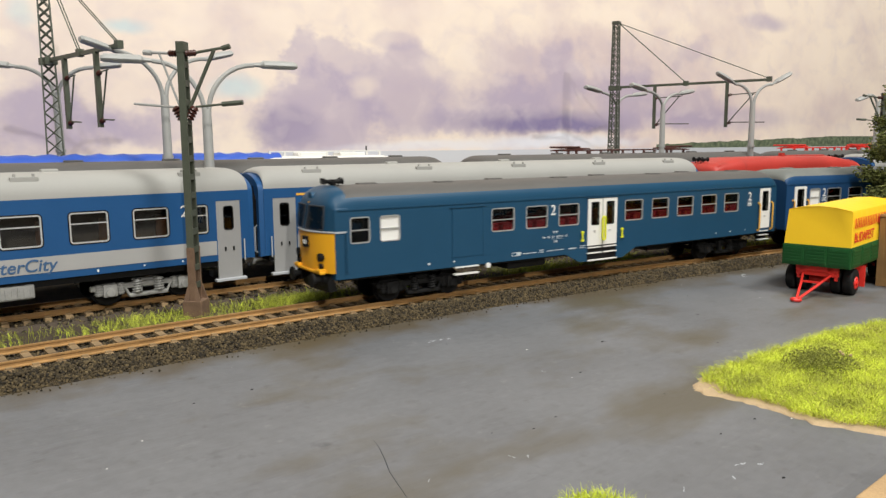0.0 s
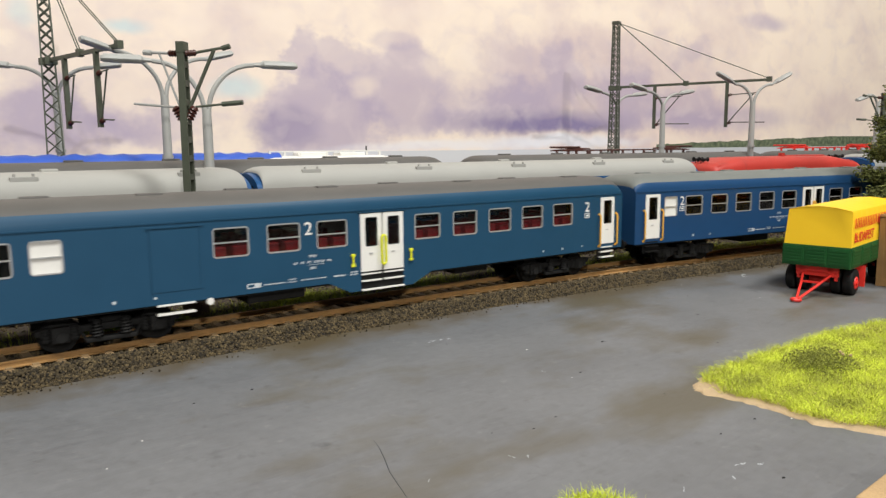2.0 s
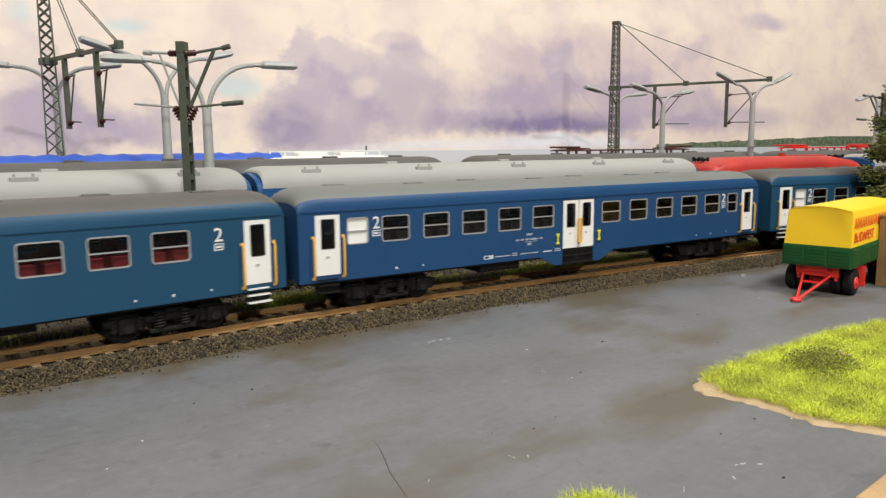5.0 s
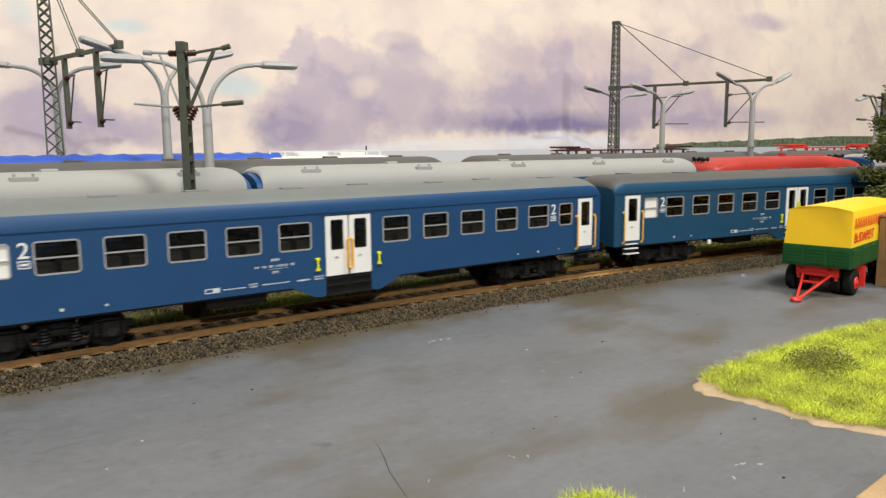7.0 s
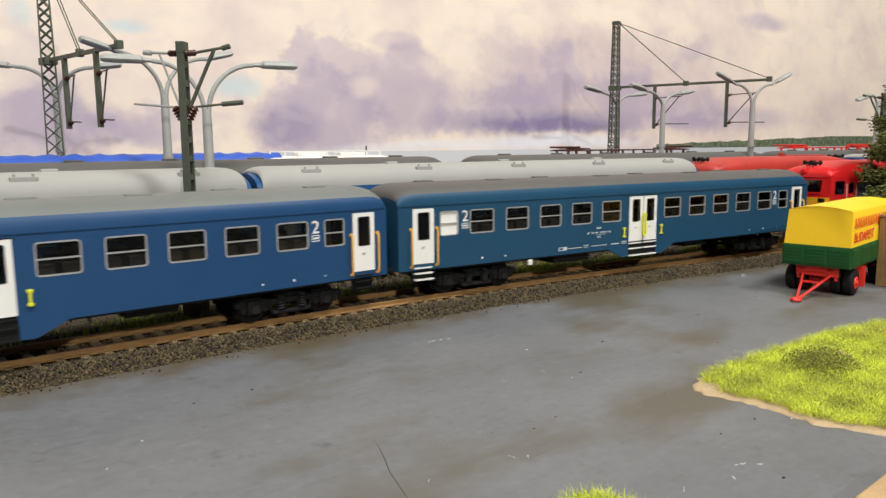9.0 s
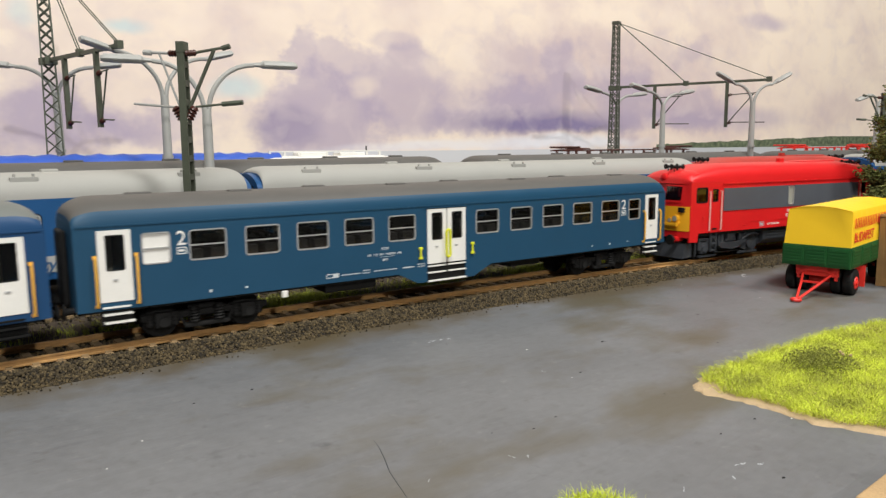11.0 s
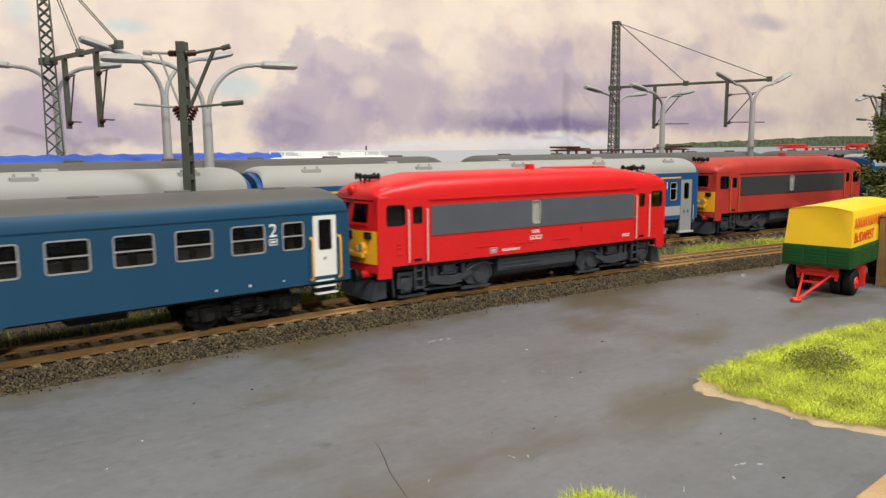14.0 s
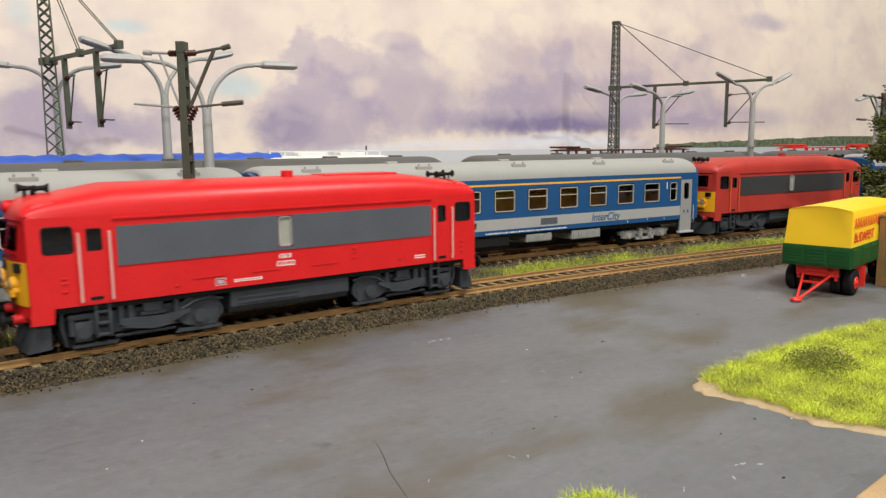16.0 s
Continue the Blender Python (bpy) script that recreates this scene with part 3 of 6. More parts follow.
    for k, zz in enumerate((12.0, 9.0)):
        part("step", one(box, -83.8, -71.8, -BH - 0.4, -BH + 2, zz - 0.28, zz + 0.28), M_WHITE, t)
    part("side_lamp", one(rod, (-66.8, -BH - 0.3, 11.5), (-66.8, -BH + 1, 11.5), 1.2, 12), M_WHITE, t)


driving_front(coach_lead)
part("side_lamp", one(box, -71.5, -69.3, -BH - 0.3, -BH + 0.8, 9.2, 11.6, 0.3), M_WHITE, coach_tail)

# ---- the diesel locomotives ----


def locomotive(label, m_red, m_panel, group="", window_mat=None):
    t = thing("diesel_locomotive", label, "locomotive", group)
    LENGTHEN[0] = 1.022
    W, L = 17.4, 82.0
    wins = [(-77.0, -69.2, 31.6, 39.2), (-65.5, -61.3, 31.8, 38.2), (61.6, 65.8, 31.8, 38.2), (71.0, 78.4, 31.6, 38.9), (-5.4, -0.5, 27.6, 38.2)]
    for side in (-1, 1):
        y = side * W
        part("side_wall", one(holed, -L + 1.0, L - 1.0, 15.2, 42.2, y, y - side * 1.0, wins), m_red, t)
        part("side_panel", one(holed, -57.2, 58.7, 26.4, 38.6, y + side * 0.3, y + side * 0.02, [(-5.6, -0.3, 27.4, 38.4)]), m_panel, t, "plain grey side panel")
        for a, b, c, d in wins[:4]:
            window(t, a - 0.3, b + 0.3, c - 0.3, d + 0.3, y, side, M_DGLASS, bar=0, frame_mat=M_BLACK, thick=0.5)
        window(t, *wins[4], y + side * 0.25, side, M_FROST, bar=0, frame_mat=M_SILVER, thick=0.4)
        for x in (-67.7, -59.2, 60.1, 69.1):
            bm = bmesh.new()
            rod(bm, (x, y + side * 0.7, 16.4), (x, y + side * 0.7, 37.2), 0.38)
            for z in (16.4, 26.8, 37.2):
                rod(bm, (x, y, z), (x, y + side * 0.7, z), 0.3, 6)
            part("handrail", bm, M_PINK if m_red is M_RED else M_REDR, t)
        for x0 in (-67.0, 60.7):
            part("cab_door", one(holed, x0, x0 + 7.2, 15.6, 40.2, y + side * 0.14, y + side * 0.02, [(x0 + 1.4, x0 + 5.8, 31.6, 38.4)]), m_red, t)
            part("door_step", one(box, x0 + 1.6, x0 + 5.2, y + side * 0.3, y + side * 0.1, 16.6, 17.6), M_BLACK, t)
        part("eaves_strip", one(box, -58, 59, y + side * 0.5, y, 40.8, 41.4), m_red, t)
        for e in (-1, 1):
            pts = [(e * (L - 1.0), 15.2), (e * (L - 7.0), 15.2), (e * (L - 6.6), 10.6), (e * (L - 0.6), 10.8)]
            bm = bmesh.new()
            loft(bm, [[(px, y, pz) for px, pz in pts], [(px, y - side * 1.0, pz) for px, pz in pts]])
            part("corner_skirt", bm, m_red, t)
    # roof: cross-sections along the length, falling away over the cabs
    secs = []
    for x, top, w in ((-L + 1.5, 44.8, 0.80), (-L + 3, 46.6, 0.90), (-L + 8, 48.2, 0.97), (-57, 51.3, 1.0), (-20, 51.5, 1.0), (25, 51.5, 1.0), (52, 51.3, 1.0), (L - 8, 48.2, 0.97), (L - 3, 46.6, 0.90), (L - 1.5, 44.8, 0.80)):
        sec = []
        for i in range(17):
            a = math.pi * i / 16
            yy = -W * (0.975 + 0.025 * w) * math.copysign(abs(math.cos(a)) ** 0.55, math.cos(a))
            sec.append((x, yy, 42.2 + (top - 42.2) * math.sin(a) ** 0.8))
        secs.append(sec)
    bm = bmesh.new()
    loft(bm, secs)
    part("roof", bm, m_red, t, "", True)
    bm = bmesh.new()
    box(bm, 18, 50, -7, 5, 50.8, 51.95, 0.5)
    part("roof_hatch", bm, m_red, t)
    part("exhaust_stack", one(rod, (5.0, -3, 50.5), (5.0, -3, 53.6), 2.2, 14), m_red, t, "", True)
    for e in (-1, 1):
        def face(z, push):
            return [(e * (L - 1.0 + push * (1 - abs(q) ** 2.4)), q * W, z) for q in [i / 8 for i in range(-8, 9)]]
        rows = [face(z, p) for z, p in ((13.0, 2.6), (30.0, 3.4), (31.5, 3.4), (41.0, 1.7), (41.6, 2.9), (43.0, 2.6))]
        for k in range(1, 9):
            u = math.pi / 2 * k / 8
            row = []
            for q in [i / 8 for i in range(-8, 9)]:
                top = 42.2 + 6.3 * max(0.0, 1 - abs(q) ** (2 / 0.55)) ** 0.4 + 0.1
                row.append((e * (L - 1.0 + 2.6 * (1 - abs(q) ** 2.4) * math.cos(u) - 8.0 * (1 - math.cos(u))), q * W, 43.0 + (top - 43.0) * math.sin(u)))
            rows.append(row)
        bm = bmesh.new()
        loft(bm, rows, closed=False, caps=False)
        part("cab_front", bm, m_red, t, "", True)
        bm = bmesh.new()
        loft(bm, [[(p[0] + e * 0.35, p[1] * 0.985, p[2]) for p in face(z, pp)] for z, pp in ((16.6, 3.0), (29.6, 3.6))], closed=False, caps=False)
        box(bm, e * (L + 1.8), e * (L + 3.4), -12, 12, 19, 21, 0.4)
        part("front_panel", bm, M_YELLOW, t, "yellow lower front band")
        for s in (-1, 1):
            bm = bmesh.new()
            lo = [(e * (L - 0.7 + 3.3 * (1 - abs(v) ** 2.4)), s * abs(v) * W, 32.8) for v in (0.14, 0.32, 0.52, 0.70)]
            hi = [(e * (L - 0.7 + 1.9 * (1 - abs(v) ** 2.4)), s * abs(v) * W, 40.0) for v in (0.14, 0.32, 0.52, 0.70)]
            loft(bm, [lo, hi, [(p[0] - e * 0.3, p[1], p[2]) for p in hi], [(p[0] - e * 0.3, p[1], p[2]) for p in lo], lo], closed=False, caps=False)
            part("windscreen", bm, M_DGLASS, t)
            bm = bmesh.new()
            rod(bm, (e * (L - 1), s * 10.3, 23.2), (e * (L + 3.1), s * 10.3, 23.2), 2.1, 16, 1.9)
            rod(bm, (e * (L - 1), s * 7.0, 22.2), (e * (L + 3.3), s * 7.0, 22.2), 1.5, 14)
            box(bm, min(e * (L - 1), e * (L + 2.7)), max(e * (L - 1), e * (L + 2.7)), s * 8.6 - 3.6, s * 8.6 + 3.6, 20.4, 21.8, 0.3)
            pod = part("headlight", bm, M_YELLOW, t, "yellow headlight housing", True)
            bm = bmesh.new()
            rod(bm, (e * (L + 3.0), s * 10.3, 23.2), (e * (L + 3.3), s * 10.3, 23.2), 1.5, 16)
            rod(bm, (e * (L + 3.2), s * 7.0, 22.2), (e * (L + 3.5), s * 7.0, 22.2), 1.0, 12)
            part("lens", bm, M_FROST, pod, "clear lamp lens", True)
            bm = bmesh.new()
            rows2 = [[(e * (L - 0.4 + f * (1 - abs(v) ** 2.4)), s * v * W, z) for v in (0.10, 0.32, 0.52, 0.74)] for z, f in ((31.8, 3.5), (32.7, 3.4))]
            loft(bm, rows2, closed=False, caps=False)
            rows2 = [[(e * (L - 0.4 + f * (1 - abs(v) ** 2.4)), s * v * W, z) for v in (0.10, 0.32, 0.52, 0.74)] for z, f in ((40.1, 2.0), (40.9, 1.9))]
            loft(bm, rows2, closed=False, caps=False)
            part("windscreen_frame", bm, m_red, t)
            bm = bmesh.new()
            rod(bm, (e * (L - 2), s * 10.2, 12.2), (e * (L + 3.0), s * 10.2, 12.2), 1.5, 12)
            part("buffer_sleeve", bm, m_red, t, "", True)
            bm = bmesh.new()
            rod(bm, (e * (L + 2.5), s * 10.2, 12.2), (e * (L + 5.2), s * 10.2, 12.2), 0.9, 10)
            rod(bm, (e * (L + 5.2), s * 10.2, 12.2), (e * (L + 6.1), s * 10.2, 12.2), 2.7, 16)
            part("buffer", bm, M_BLACK, t, "", True)
        part("number_board", one(box, e * (L + 2.4), e * (L + 3.2), -3, 3, 26.2, 29.2), M_BLACK, t)
        bm = bmesh.new()
        rod(bm, (e * (L - 4), 0, 45.0), (e * (L + 1.9), 0, 45.0), 2.0, 16)
        rod(bm, (e * (L + 1.9), 0, 45.0), (e * (L + 2.6), 0, 45.0), 2.0, 16, 1.0)
        part("top_lamp", bm, m_red, t, "", True)
        for s in (-1, 1):
            part("front_socket", one(box, min(e * (L - 0.5), e * (L + 2.2)), max(e * (L - 0.5), e * (L + 2.2)), s * 13.2 - 1.6, s * 13.2 + 1.6, 26.6, 29.2, 0.2), M_BLACK, t)
        bm = bmesh.new()
        pts = [(e * (L - 6), 2.4), (e * (L + 0.6), 1.8), (e * (L - 1.8), 9.8), (e * (L - 6), 10.6)]
        loft(bm, [[(px, -14.0, pz) for px, pz in pts], [(px + e * 1.5, 0, pz) for px, pz in pts], [(px, 14.0, pz) for px, pz in pts]])
        part("snow_plough", bm, M_UNDER, t)
        bm = bmesh.new()
        for yy, fore, aft in ((-2.6, 80.6, 72.4), (2.6, 79.6, 71.4)):
            mid = (fore + aft) / 2
            rod(bm, (e * (mid - 0.4), yy, 50.2), (e * (fore - 0.9), yy, 50.4), 0.45, 10, 0.75)
            rod(bm, (e * (fore - 0.9), yy, 50.4), (e * fore, yy, 50.4), 0.75, 12, 1.5)
            rod(bm, (e * (mid + 0.4), yy, 50.2), (e * (aft + 0.9), yy, 50.2), 0.45, 10, 0.75)
            rod(bm, (e * (aft + 0.9), yy, 50.2), (e * aft, yy, 50.2), 0.75, 12, 1.5)
            rod(bm, (e * mid, yy, 46.8), (e * mid, yy, 51.0), 0.6, 8)
            rod(bm, (e * (mid + 2.2), yy, 46.8), (e * (mid + 2.2), yy, 50.4), 0.35, 6)
        rod(bm, (e * 75.6, -3.6, 49.6), (e * 75.6, 3.6, 49.6), 0.4, 6)
        part("air_horn", bm, M_BLACK, t, "", True)
    # below the floor
    bm = bmesh.new()
    prof = [(-15.6, 14.6), (-15.6, 8.2), (-13.5, 5.8), (13.5, 5.8), (15.6, 8.2), (15.6, 14.6)]
    loft(bm, [[(x, a, b) for a, b in prof] for x in (-22.5, 22.2)])
    tank = part("fuel_tank", bm, M_UNDER, t)
    for s in (-1, 1):
        for k in range(3):
            part("rib", one(box, -20, 2, s * 15.9, s * 15.5, 9.0 + k * 1.7, 9.5 + k * 1.7), M_UNDER, tank)
    part("underframe", one(box, -L + 4, L - 4, -W + 1.5, W - 1.5, 13.4, 15.4), M_BLACK, t)
    for bx, out in ((-49.5, 1), (49.0, -1)):
        bm = bmesh.new()

        def at(q):
            return bx + out * q
        for s in (-1, 1):
            def plate(pts, y0, y1):
                loft(bm, [[(at(px), s * y, pz) for px, pz in pts] for y in (y0, y1)])
            # boat-shaped equaliser beam, its two posts and the spring box between them
            plate([(-8.0, 9.2), (-8.0, 7.4), (-5.0, 6.0), (2.0, 5.4), (8.0, 6.2), (13.5, 8.6), (13.5, 9.8), (6.0, 8.6)], 13.6, 15.6)
            plate([(-7.8, 6.6), (-7.2, 6.4), (2.0, 4.8), (8.4, 5.6), (8.0, 6.2), (2.0, 5.5)], 15.4, 16.0)
            for q in (-7.2, 9.4):
                box(bm, at(q) - 0.8, at(q) + 0.8, s * 13.4, s * 15.2, 8.0, 15.0, 0.2)
            box(bm, at(-0.8), at(5.2), s * 12.6, s * 15.4, 10.2, 14.6, 0.4)
            box(bm, at(-1.6), at(6.0), s * 12.6, s * 15.0, 9.2, 10.4, 0.2)
            rod(bm, (at(-4.2), s * 14.0, 8.6), (at(-4.2), s * 14.0, 13.6), 1.3, 12)
            # inner axle guard, rounded like a mudguard, with its hub
            arc = [(17.0 + 7.2 * math.cos(radians(q)), 7.2 + 6.6 * math.sin(radians(q))) for q in range(-10, 191, 20)]
            plate(arc + [(12.0, 4.2), (16.0, 3.0), (22.0, 3.2)], 12.6, 14.2)
            pipe(bm, [(at(px), s * 14.4, pz) for px, pz in arc], 0.45, 6)
            rod(bm, (at(17.0), s * 14.0, 6.6), (at(17.0), s * 15.4, 6.6), 2.2, 16)
            pipe(bm, [(at(11.0), s * 15.0, 9.6), (at(15.0), s * 15.3, 11.8), (at(20.0), s * 15.2, 12.6), (at(24.4), s * 14.8, 11.6)], 0.5, 6)
            rod(bm, (at(21.0), s * 13.6, 3.0), (at(23.2), s * 14.2, 8.4), 0.6, 8)
            # outer axlebox with its springs and sand pipe
            box(bm, at(-20.4), at(-15.6), s * 12.4, s * 15.0, 3.4, 9.8, 0.6)
            rod(bm, (at(-18.0), s * 14.6, 6.4), (at(-18.0), s * 15.8, 6.4), 1.9, 16)
            box(bm, at(-22.0), at(-14.6), s * 13.2, s * 15.0, 10.4, 12.2, 0.4)
            for q in (-21.0, -15.4):
                rod(bm, (at(q), s * 14.0, 5.6), (at(q), s * 14.0, 11.2), 0.9, 10)
            pipe(bm, [(at(-23.4), s * 13.8, 14.6), (at(-23.6), s * 13.8, 8.0), (at(-22.4), s * 12.6, 2.2)], 0.6, 8)
            # ladder of two stiles and three rungs
            for q in (-14.4, -10.6):
                box(bm, at(q) - 0.45, at(q) + 0.45, s * 15.0, s * 16.2, 4.4, 15.0, 0.1)
            for z in (4.8, 8.4, 12.0):
                box(bm, at(-14.4), at(-10.6), s * 15.0, s * 16.2, z, z + 0.9, 0.1)
            # low guard rail and brake rigging
            plate([(-21.0, 2.6), (-21.0, 1.6), (-9.0, 1.6), (-8.0, 2.6)], 13.0, 14.4)
            plate([(10.0, 3.0), (9.0, 1.8), (24.0, 1.8), (24.0, 2.8)], 13.0, 14.4)
            rod(bm, (at(-9.0), s * 13.4, 3.6), (at(9.0), s * 13.4, 3.6), 0.6, 8)
            box(bm, at(-24), at(24), s * 12.0, s * 13.2, 12.6, 15.0)
        box(bm, bx - 18, bx + 18, -12, 12, 4.5, 11.5)
        bg = part("bogie", bm, M_UNDER, t, "", True)
        for q in (-18.0 * out, 17.0 * out):
            bm = bmesh.new()
            for s in (-1, 1):
                rod(bm, (0, s * 7.6, 0), (0, s * 10.2, 0), 6.0, 28)
                rod(bm, (0, s * 7.0, 0), (0, s * 7.6, 0), 6.6, 28)
            for a in range(3):
                box(bm, -0.35, 0.35, -10.4, 10.4, 1.8 + a, 2.3 + a)
            w = part("wheelset", bm, M_BLACK, bg, "", True)
            w.location = ((bx + q) * LENGTHEN[0] * MM, 0, 6.0 * MM)
            ROLLERS.append(w)
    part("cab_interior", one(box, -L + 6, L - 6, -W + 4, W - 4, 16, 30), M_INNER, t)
    if m_red is M_RED:
        rows = []
        for x, z, w, h, count in ((-5.3, 23.5, 0.85, 1.5, 4), (-6.3, 20.7, 1.45, 1.8, 4), (-21.6, 16.9, 0.95, 1.0, 8)):
            for k in range(count):          # one framed block to a character
                a = x + k * (w + 0.28)
                rows += [(a, a + 0.3, z, z + h), (a + w - 0.3, a + w, z, z + h * (0.5 + 0.5 * (k % 2))), (a, a + w, z + h - 0.3, z + h), (a, a + w, z, z + 0.28)]
        rows += broken(51, 56, 18.6, 0.5, 24, 0.15) + broken(51, 56, 17.8, 0.4, 25, 0.15)
        bars("print", rows, M_WHITE, t, -W)
        bars("print", [(-28, -24.4, 16.4, 16.7), (-28, -24.4, 18.6, 18.9), (-28, -27.7, 16.4, 18.9), (-24.7, -24.4, 16.4, 18.9), (-27.2, -25.2, 17.0, 18.2)], M_GREYP, t, -W)
        bm = bmesh.new()
        for x, z in ((-72, 20), (-72, 22.5), (-72, 24), (-40, 18), (24, 21), (24, 23), (24, 24.5), (44, 18.5), (74, 19), (74, 21), (74, 23)):
            box(bm, x - 0.7, x + 0.7, -W - 0.35, -W, z - 0.25, z + 0.25, 0.1)
        for x0 in (-30, -10, 12):
            box(bm, x0 - 5, x0 + 5, -W - 0.25, -W, 19.6, 19.9)
        part("side_fitting", bm, m_red, t)
    LENGTHEN[0] = 1.0
    return t


loco = locomotive("glossy red diesel locomotive with grey side panels and yellow front", M_RED, M_PANEL)
loco_parked = locomotive("weathered red diesel locomotive with dark side panels on a siding", M_REDD, material("dark_grey_panel_paint", (0.04, 0.04, 0.042), 0.6))
loco_parked.matrix_world = Matrix.Translation(along2(0.4275 + 0.0845, 0.058, 0.002)) @ pose(0, 0, 0, 0, 0, heading2(0.512) + 1.5)

# ---- the standing express coaches ----


def express_coach(label, first):
    t = thing("express_coach", label, "coach", "standing express coaches")
    W, x0, x1, zb, ze = 16.5, -141.5, 141.5, 13.6, 42.6
    z0, z1 = 25.6, 37.0
    wins = [(c - 6.7, c + 6.7) for c in [-101.2 + 22.45 * k for k in range(10)]]
    small = [(-123.5, -117.0), (117.0, 123.5)]
    doors = [(-137.6, -127.2), (127.2, 137.6)]
    for side in (-1, 1):
        y = side * W
        holes = [(a + 0.4, b - 0.4, z0 + 0.4, z1 - 0.4) for a, b in wins + small] + [(a, b, 6.0, 38.4) for a, b in doors]
        part("side_wall", one(holed, x0, x1, zb, ze, y, y - side * 0.9, holes), M_ICBLUE, t)
        part("side_stripe", one(box, -126.8, 126.8, y + side * 0.12, y + side * 0.01, 16.2, 22.0), M_BAND, t, "light grey band along the side")
        if first:
            part("class_stripe", one(box, -126.8, 126.8, y + side * 0.12, y + side * 0.01, 39.2, 40.2), M_ORANGE, t, "thin yellow line under the eaves")
        for a, b in wins + small:
            wf = window(t, a, b, z0, z1, y, side, M_CLEAR, bar=0.64, frame_mat=M_CHROME, thick=0.5)
            part("window_gasket", one(ring, a - 0.45, b + 0.45, z0 - 0.45, z1 + 0.45, y + side * 0.06, y - side * 0.1, 0.5, 1.6), M_BLACK, wf)
        for a, b in doors:
            c = (a + b) / 2
            d = part("door", one(holed, a, b, 6.0, 38.4, y - side * 0.1, y - side * 1.0, [(c - 2.0, c + 2.0, 26.5, 36.0)]), M_DOORG, t, "grey plug door")
            part("window_gasket", one(ring, c - 2.2, c + 2.2, 26.2, 36.3, y + side * 0.05, y - side * 0.3, 0.4, 1.2), M_BLACK, d)
            pn = part("pane", one(box, c - 2, c + 2, y - side * 0.5, y - side * 0.65, 26.4, 36.1), M_DGLASS, d)
            pn.visible_shadow = False
            for e in (-1, 1):
                part("door_handle", one(box, c + e * 1.8 - 0.3, c + e * 1.8 + 0.3, y + side * 0.2, y - side * 0.1, 17.6, 19.2), M_BLACK, d)
            part("footboard", one(box, a - 1.5, b + 1.5, y + side * 1.2, y - side * 1.5, 4.8, 6.0, 0.2), M_GREYP, t)
            part("handrail", one(rod, (a - 1.2 if a < 0 else b + 1.2, y + side * 0.5, 13), (a - 1.2 if a < 0 else b + 1.2, y + side * 0.5, 22), 0.3), M_GREYP, t)
        if side < 0:
            lettering("service_name", "InterCity", 6.2, M_SLATE, t, 62.0 if first else 55.0, y - 0.25, 17.0, shear=0.2, bold=0.00008)
            part("data_panel", one(box, 13, 25, y - 0.2, y - 0.1, 17.2, 20.8), M_PANEL, t)
            lettering("class_number", "1" if first else "2", 6.4, M_WHITE, t, 114.0, y - 0.1, 33.0)
            bars("print", broken(-8, 9, 19.6, 0.9, 31, 0.5) + [(-1, 2, 17.4, 18.4)] + broken(-24, 32, 14.2, 0.7, 33, 0.6), M_WHITE, t, y)
            bars("print", [(80, 80.7, 14.4, 15.4), (97, 97.6, 14.8, 15.4), (112, 112.6, 14.8, 15.4)], M_WHITE, t, y)
    roof(t, (x0, x1), W, ze, 51.8, M_ROOFL, M_ICBLUE, 0, drop=7.0, low=0.72)
    for k in range(5):
        vx = -118 + k * 59
        bm = bmesh.new()
        box(bm, vx - 4.5, vx + 4.5, -14.0, -12.4, 48.6, 50.5, 0.2)
        for e in (-1, 1):
            rod(bm, (vx + e * 3, -13.2, 50.4), (vx + e * 3, -13.2, 51.5), 0.5, 8)
        part("roof_vent", bm, M_ROOFL, t)
    for k in range(3):
        part("roof_vent", one(box, -70 + k * 70 - 3, -70 + k * 70 + 3, -1.6, 1.6, 50.6, 52.8, 0.5), M_ROOFL, t)
    for x, e in ((x0, -1), (x1, 1)):
        bm = bmesh.new()
        pts = [(math.cos(math.pi * i / 14), math.sin(math.pi * i / 14)) for i in range(15)]
        prof = [(-W + 0.2, zb), *[(-c * (W - 0.2), 42.0 + s * 7.0) for c, s in pts], (W - 0.2, zb)]
        loft(bm, [[(x - e * 0.4, a, b) for a, b in prof], [(x + e * 2.2, a * 0.985, b - 0.3) for a, b in prof]])
        part("end_wall", bm, M_ICBLUE, t, "", True)
        bm = bmesh.new()
        pipe(bm, [(x + e * 3.4, -12.0, 13), (x + e * 3.4, -12.0, 38), (x + e * 3.4, -9.6, 42.4), (x + e * 3.4, 9.6, 42.4), (x + e * 3.4, 12.0, 38), (x + e * 3.4, 12.0, 13)], 1.5, 10)
        part("gangway_bellows", bm, M_BLACK, t, "black rubber gangway tube", True)
        part("gangway_door", one(box, x + e * 2.1, x + e * 2.6, -6.0, 6.0, 14, 37), M_BOGIE, t)
        for s_ in (-1, 1):
            bm = bmesh.new()
            pipe(bm, [(x + e * 2.4, s_ * 13.6, 15), (x + e * 3.4, s_ * 13.6, 15.6), (x + e * 3.4, s_ * 13.6, 26), (x + e * 2.4, s_ * 13.6, 27)], 0.3, 6)
            part("end_handrail", bm, M_GREYP, t, "", True)
        for s in (-1, 1):
            bm = bmesh.new()
            rod(bm, (x, s * 10, 12), (x + e * 3.6, s * 10, 12), 1.2, 10)
            rod(bm, (x + e * 3.6, s * 10, 12), (x + e * 4.4, s * 10, 12), 2.6, 14)
            part("buffer", bm, M_GREYP, t, "", True)
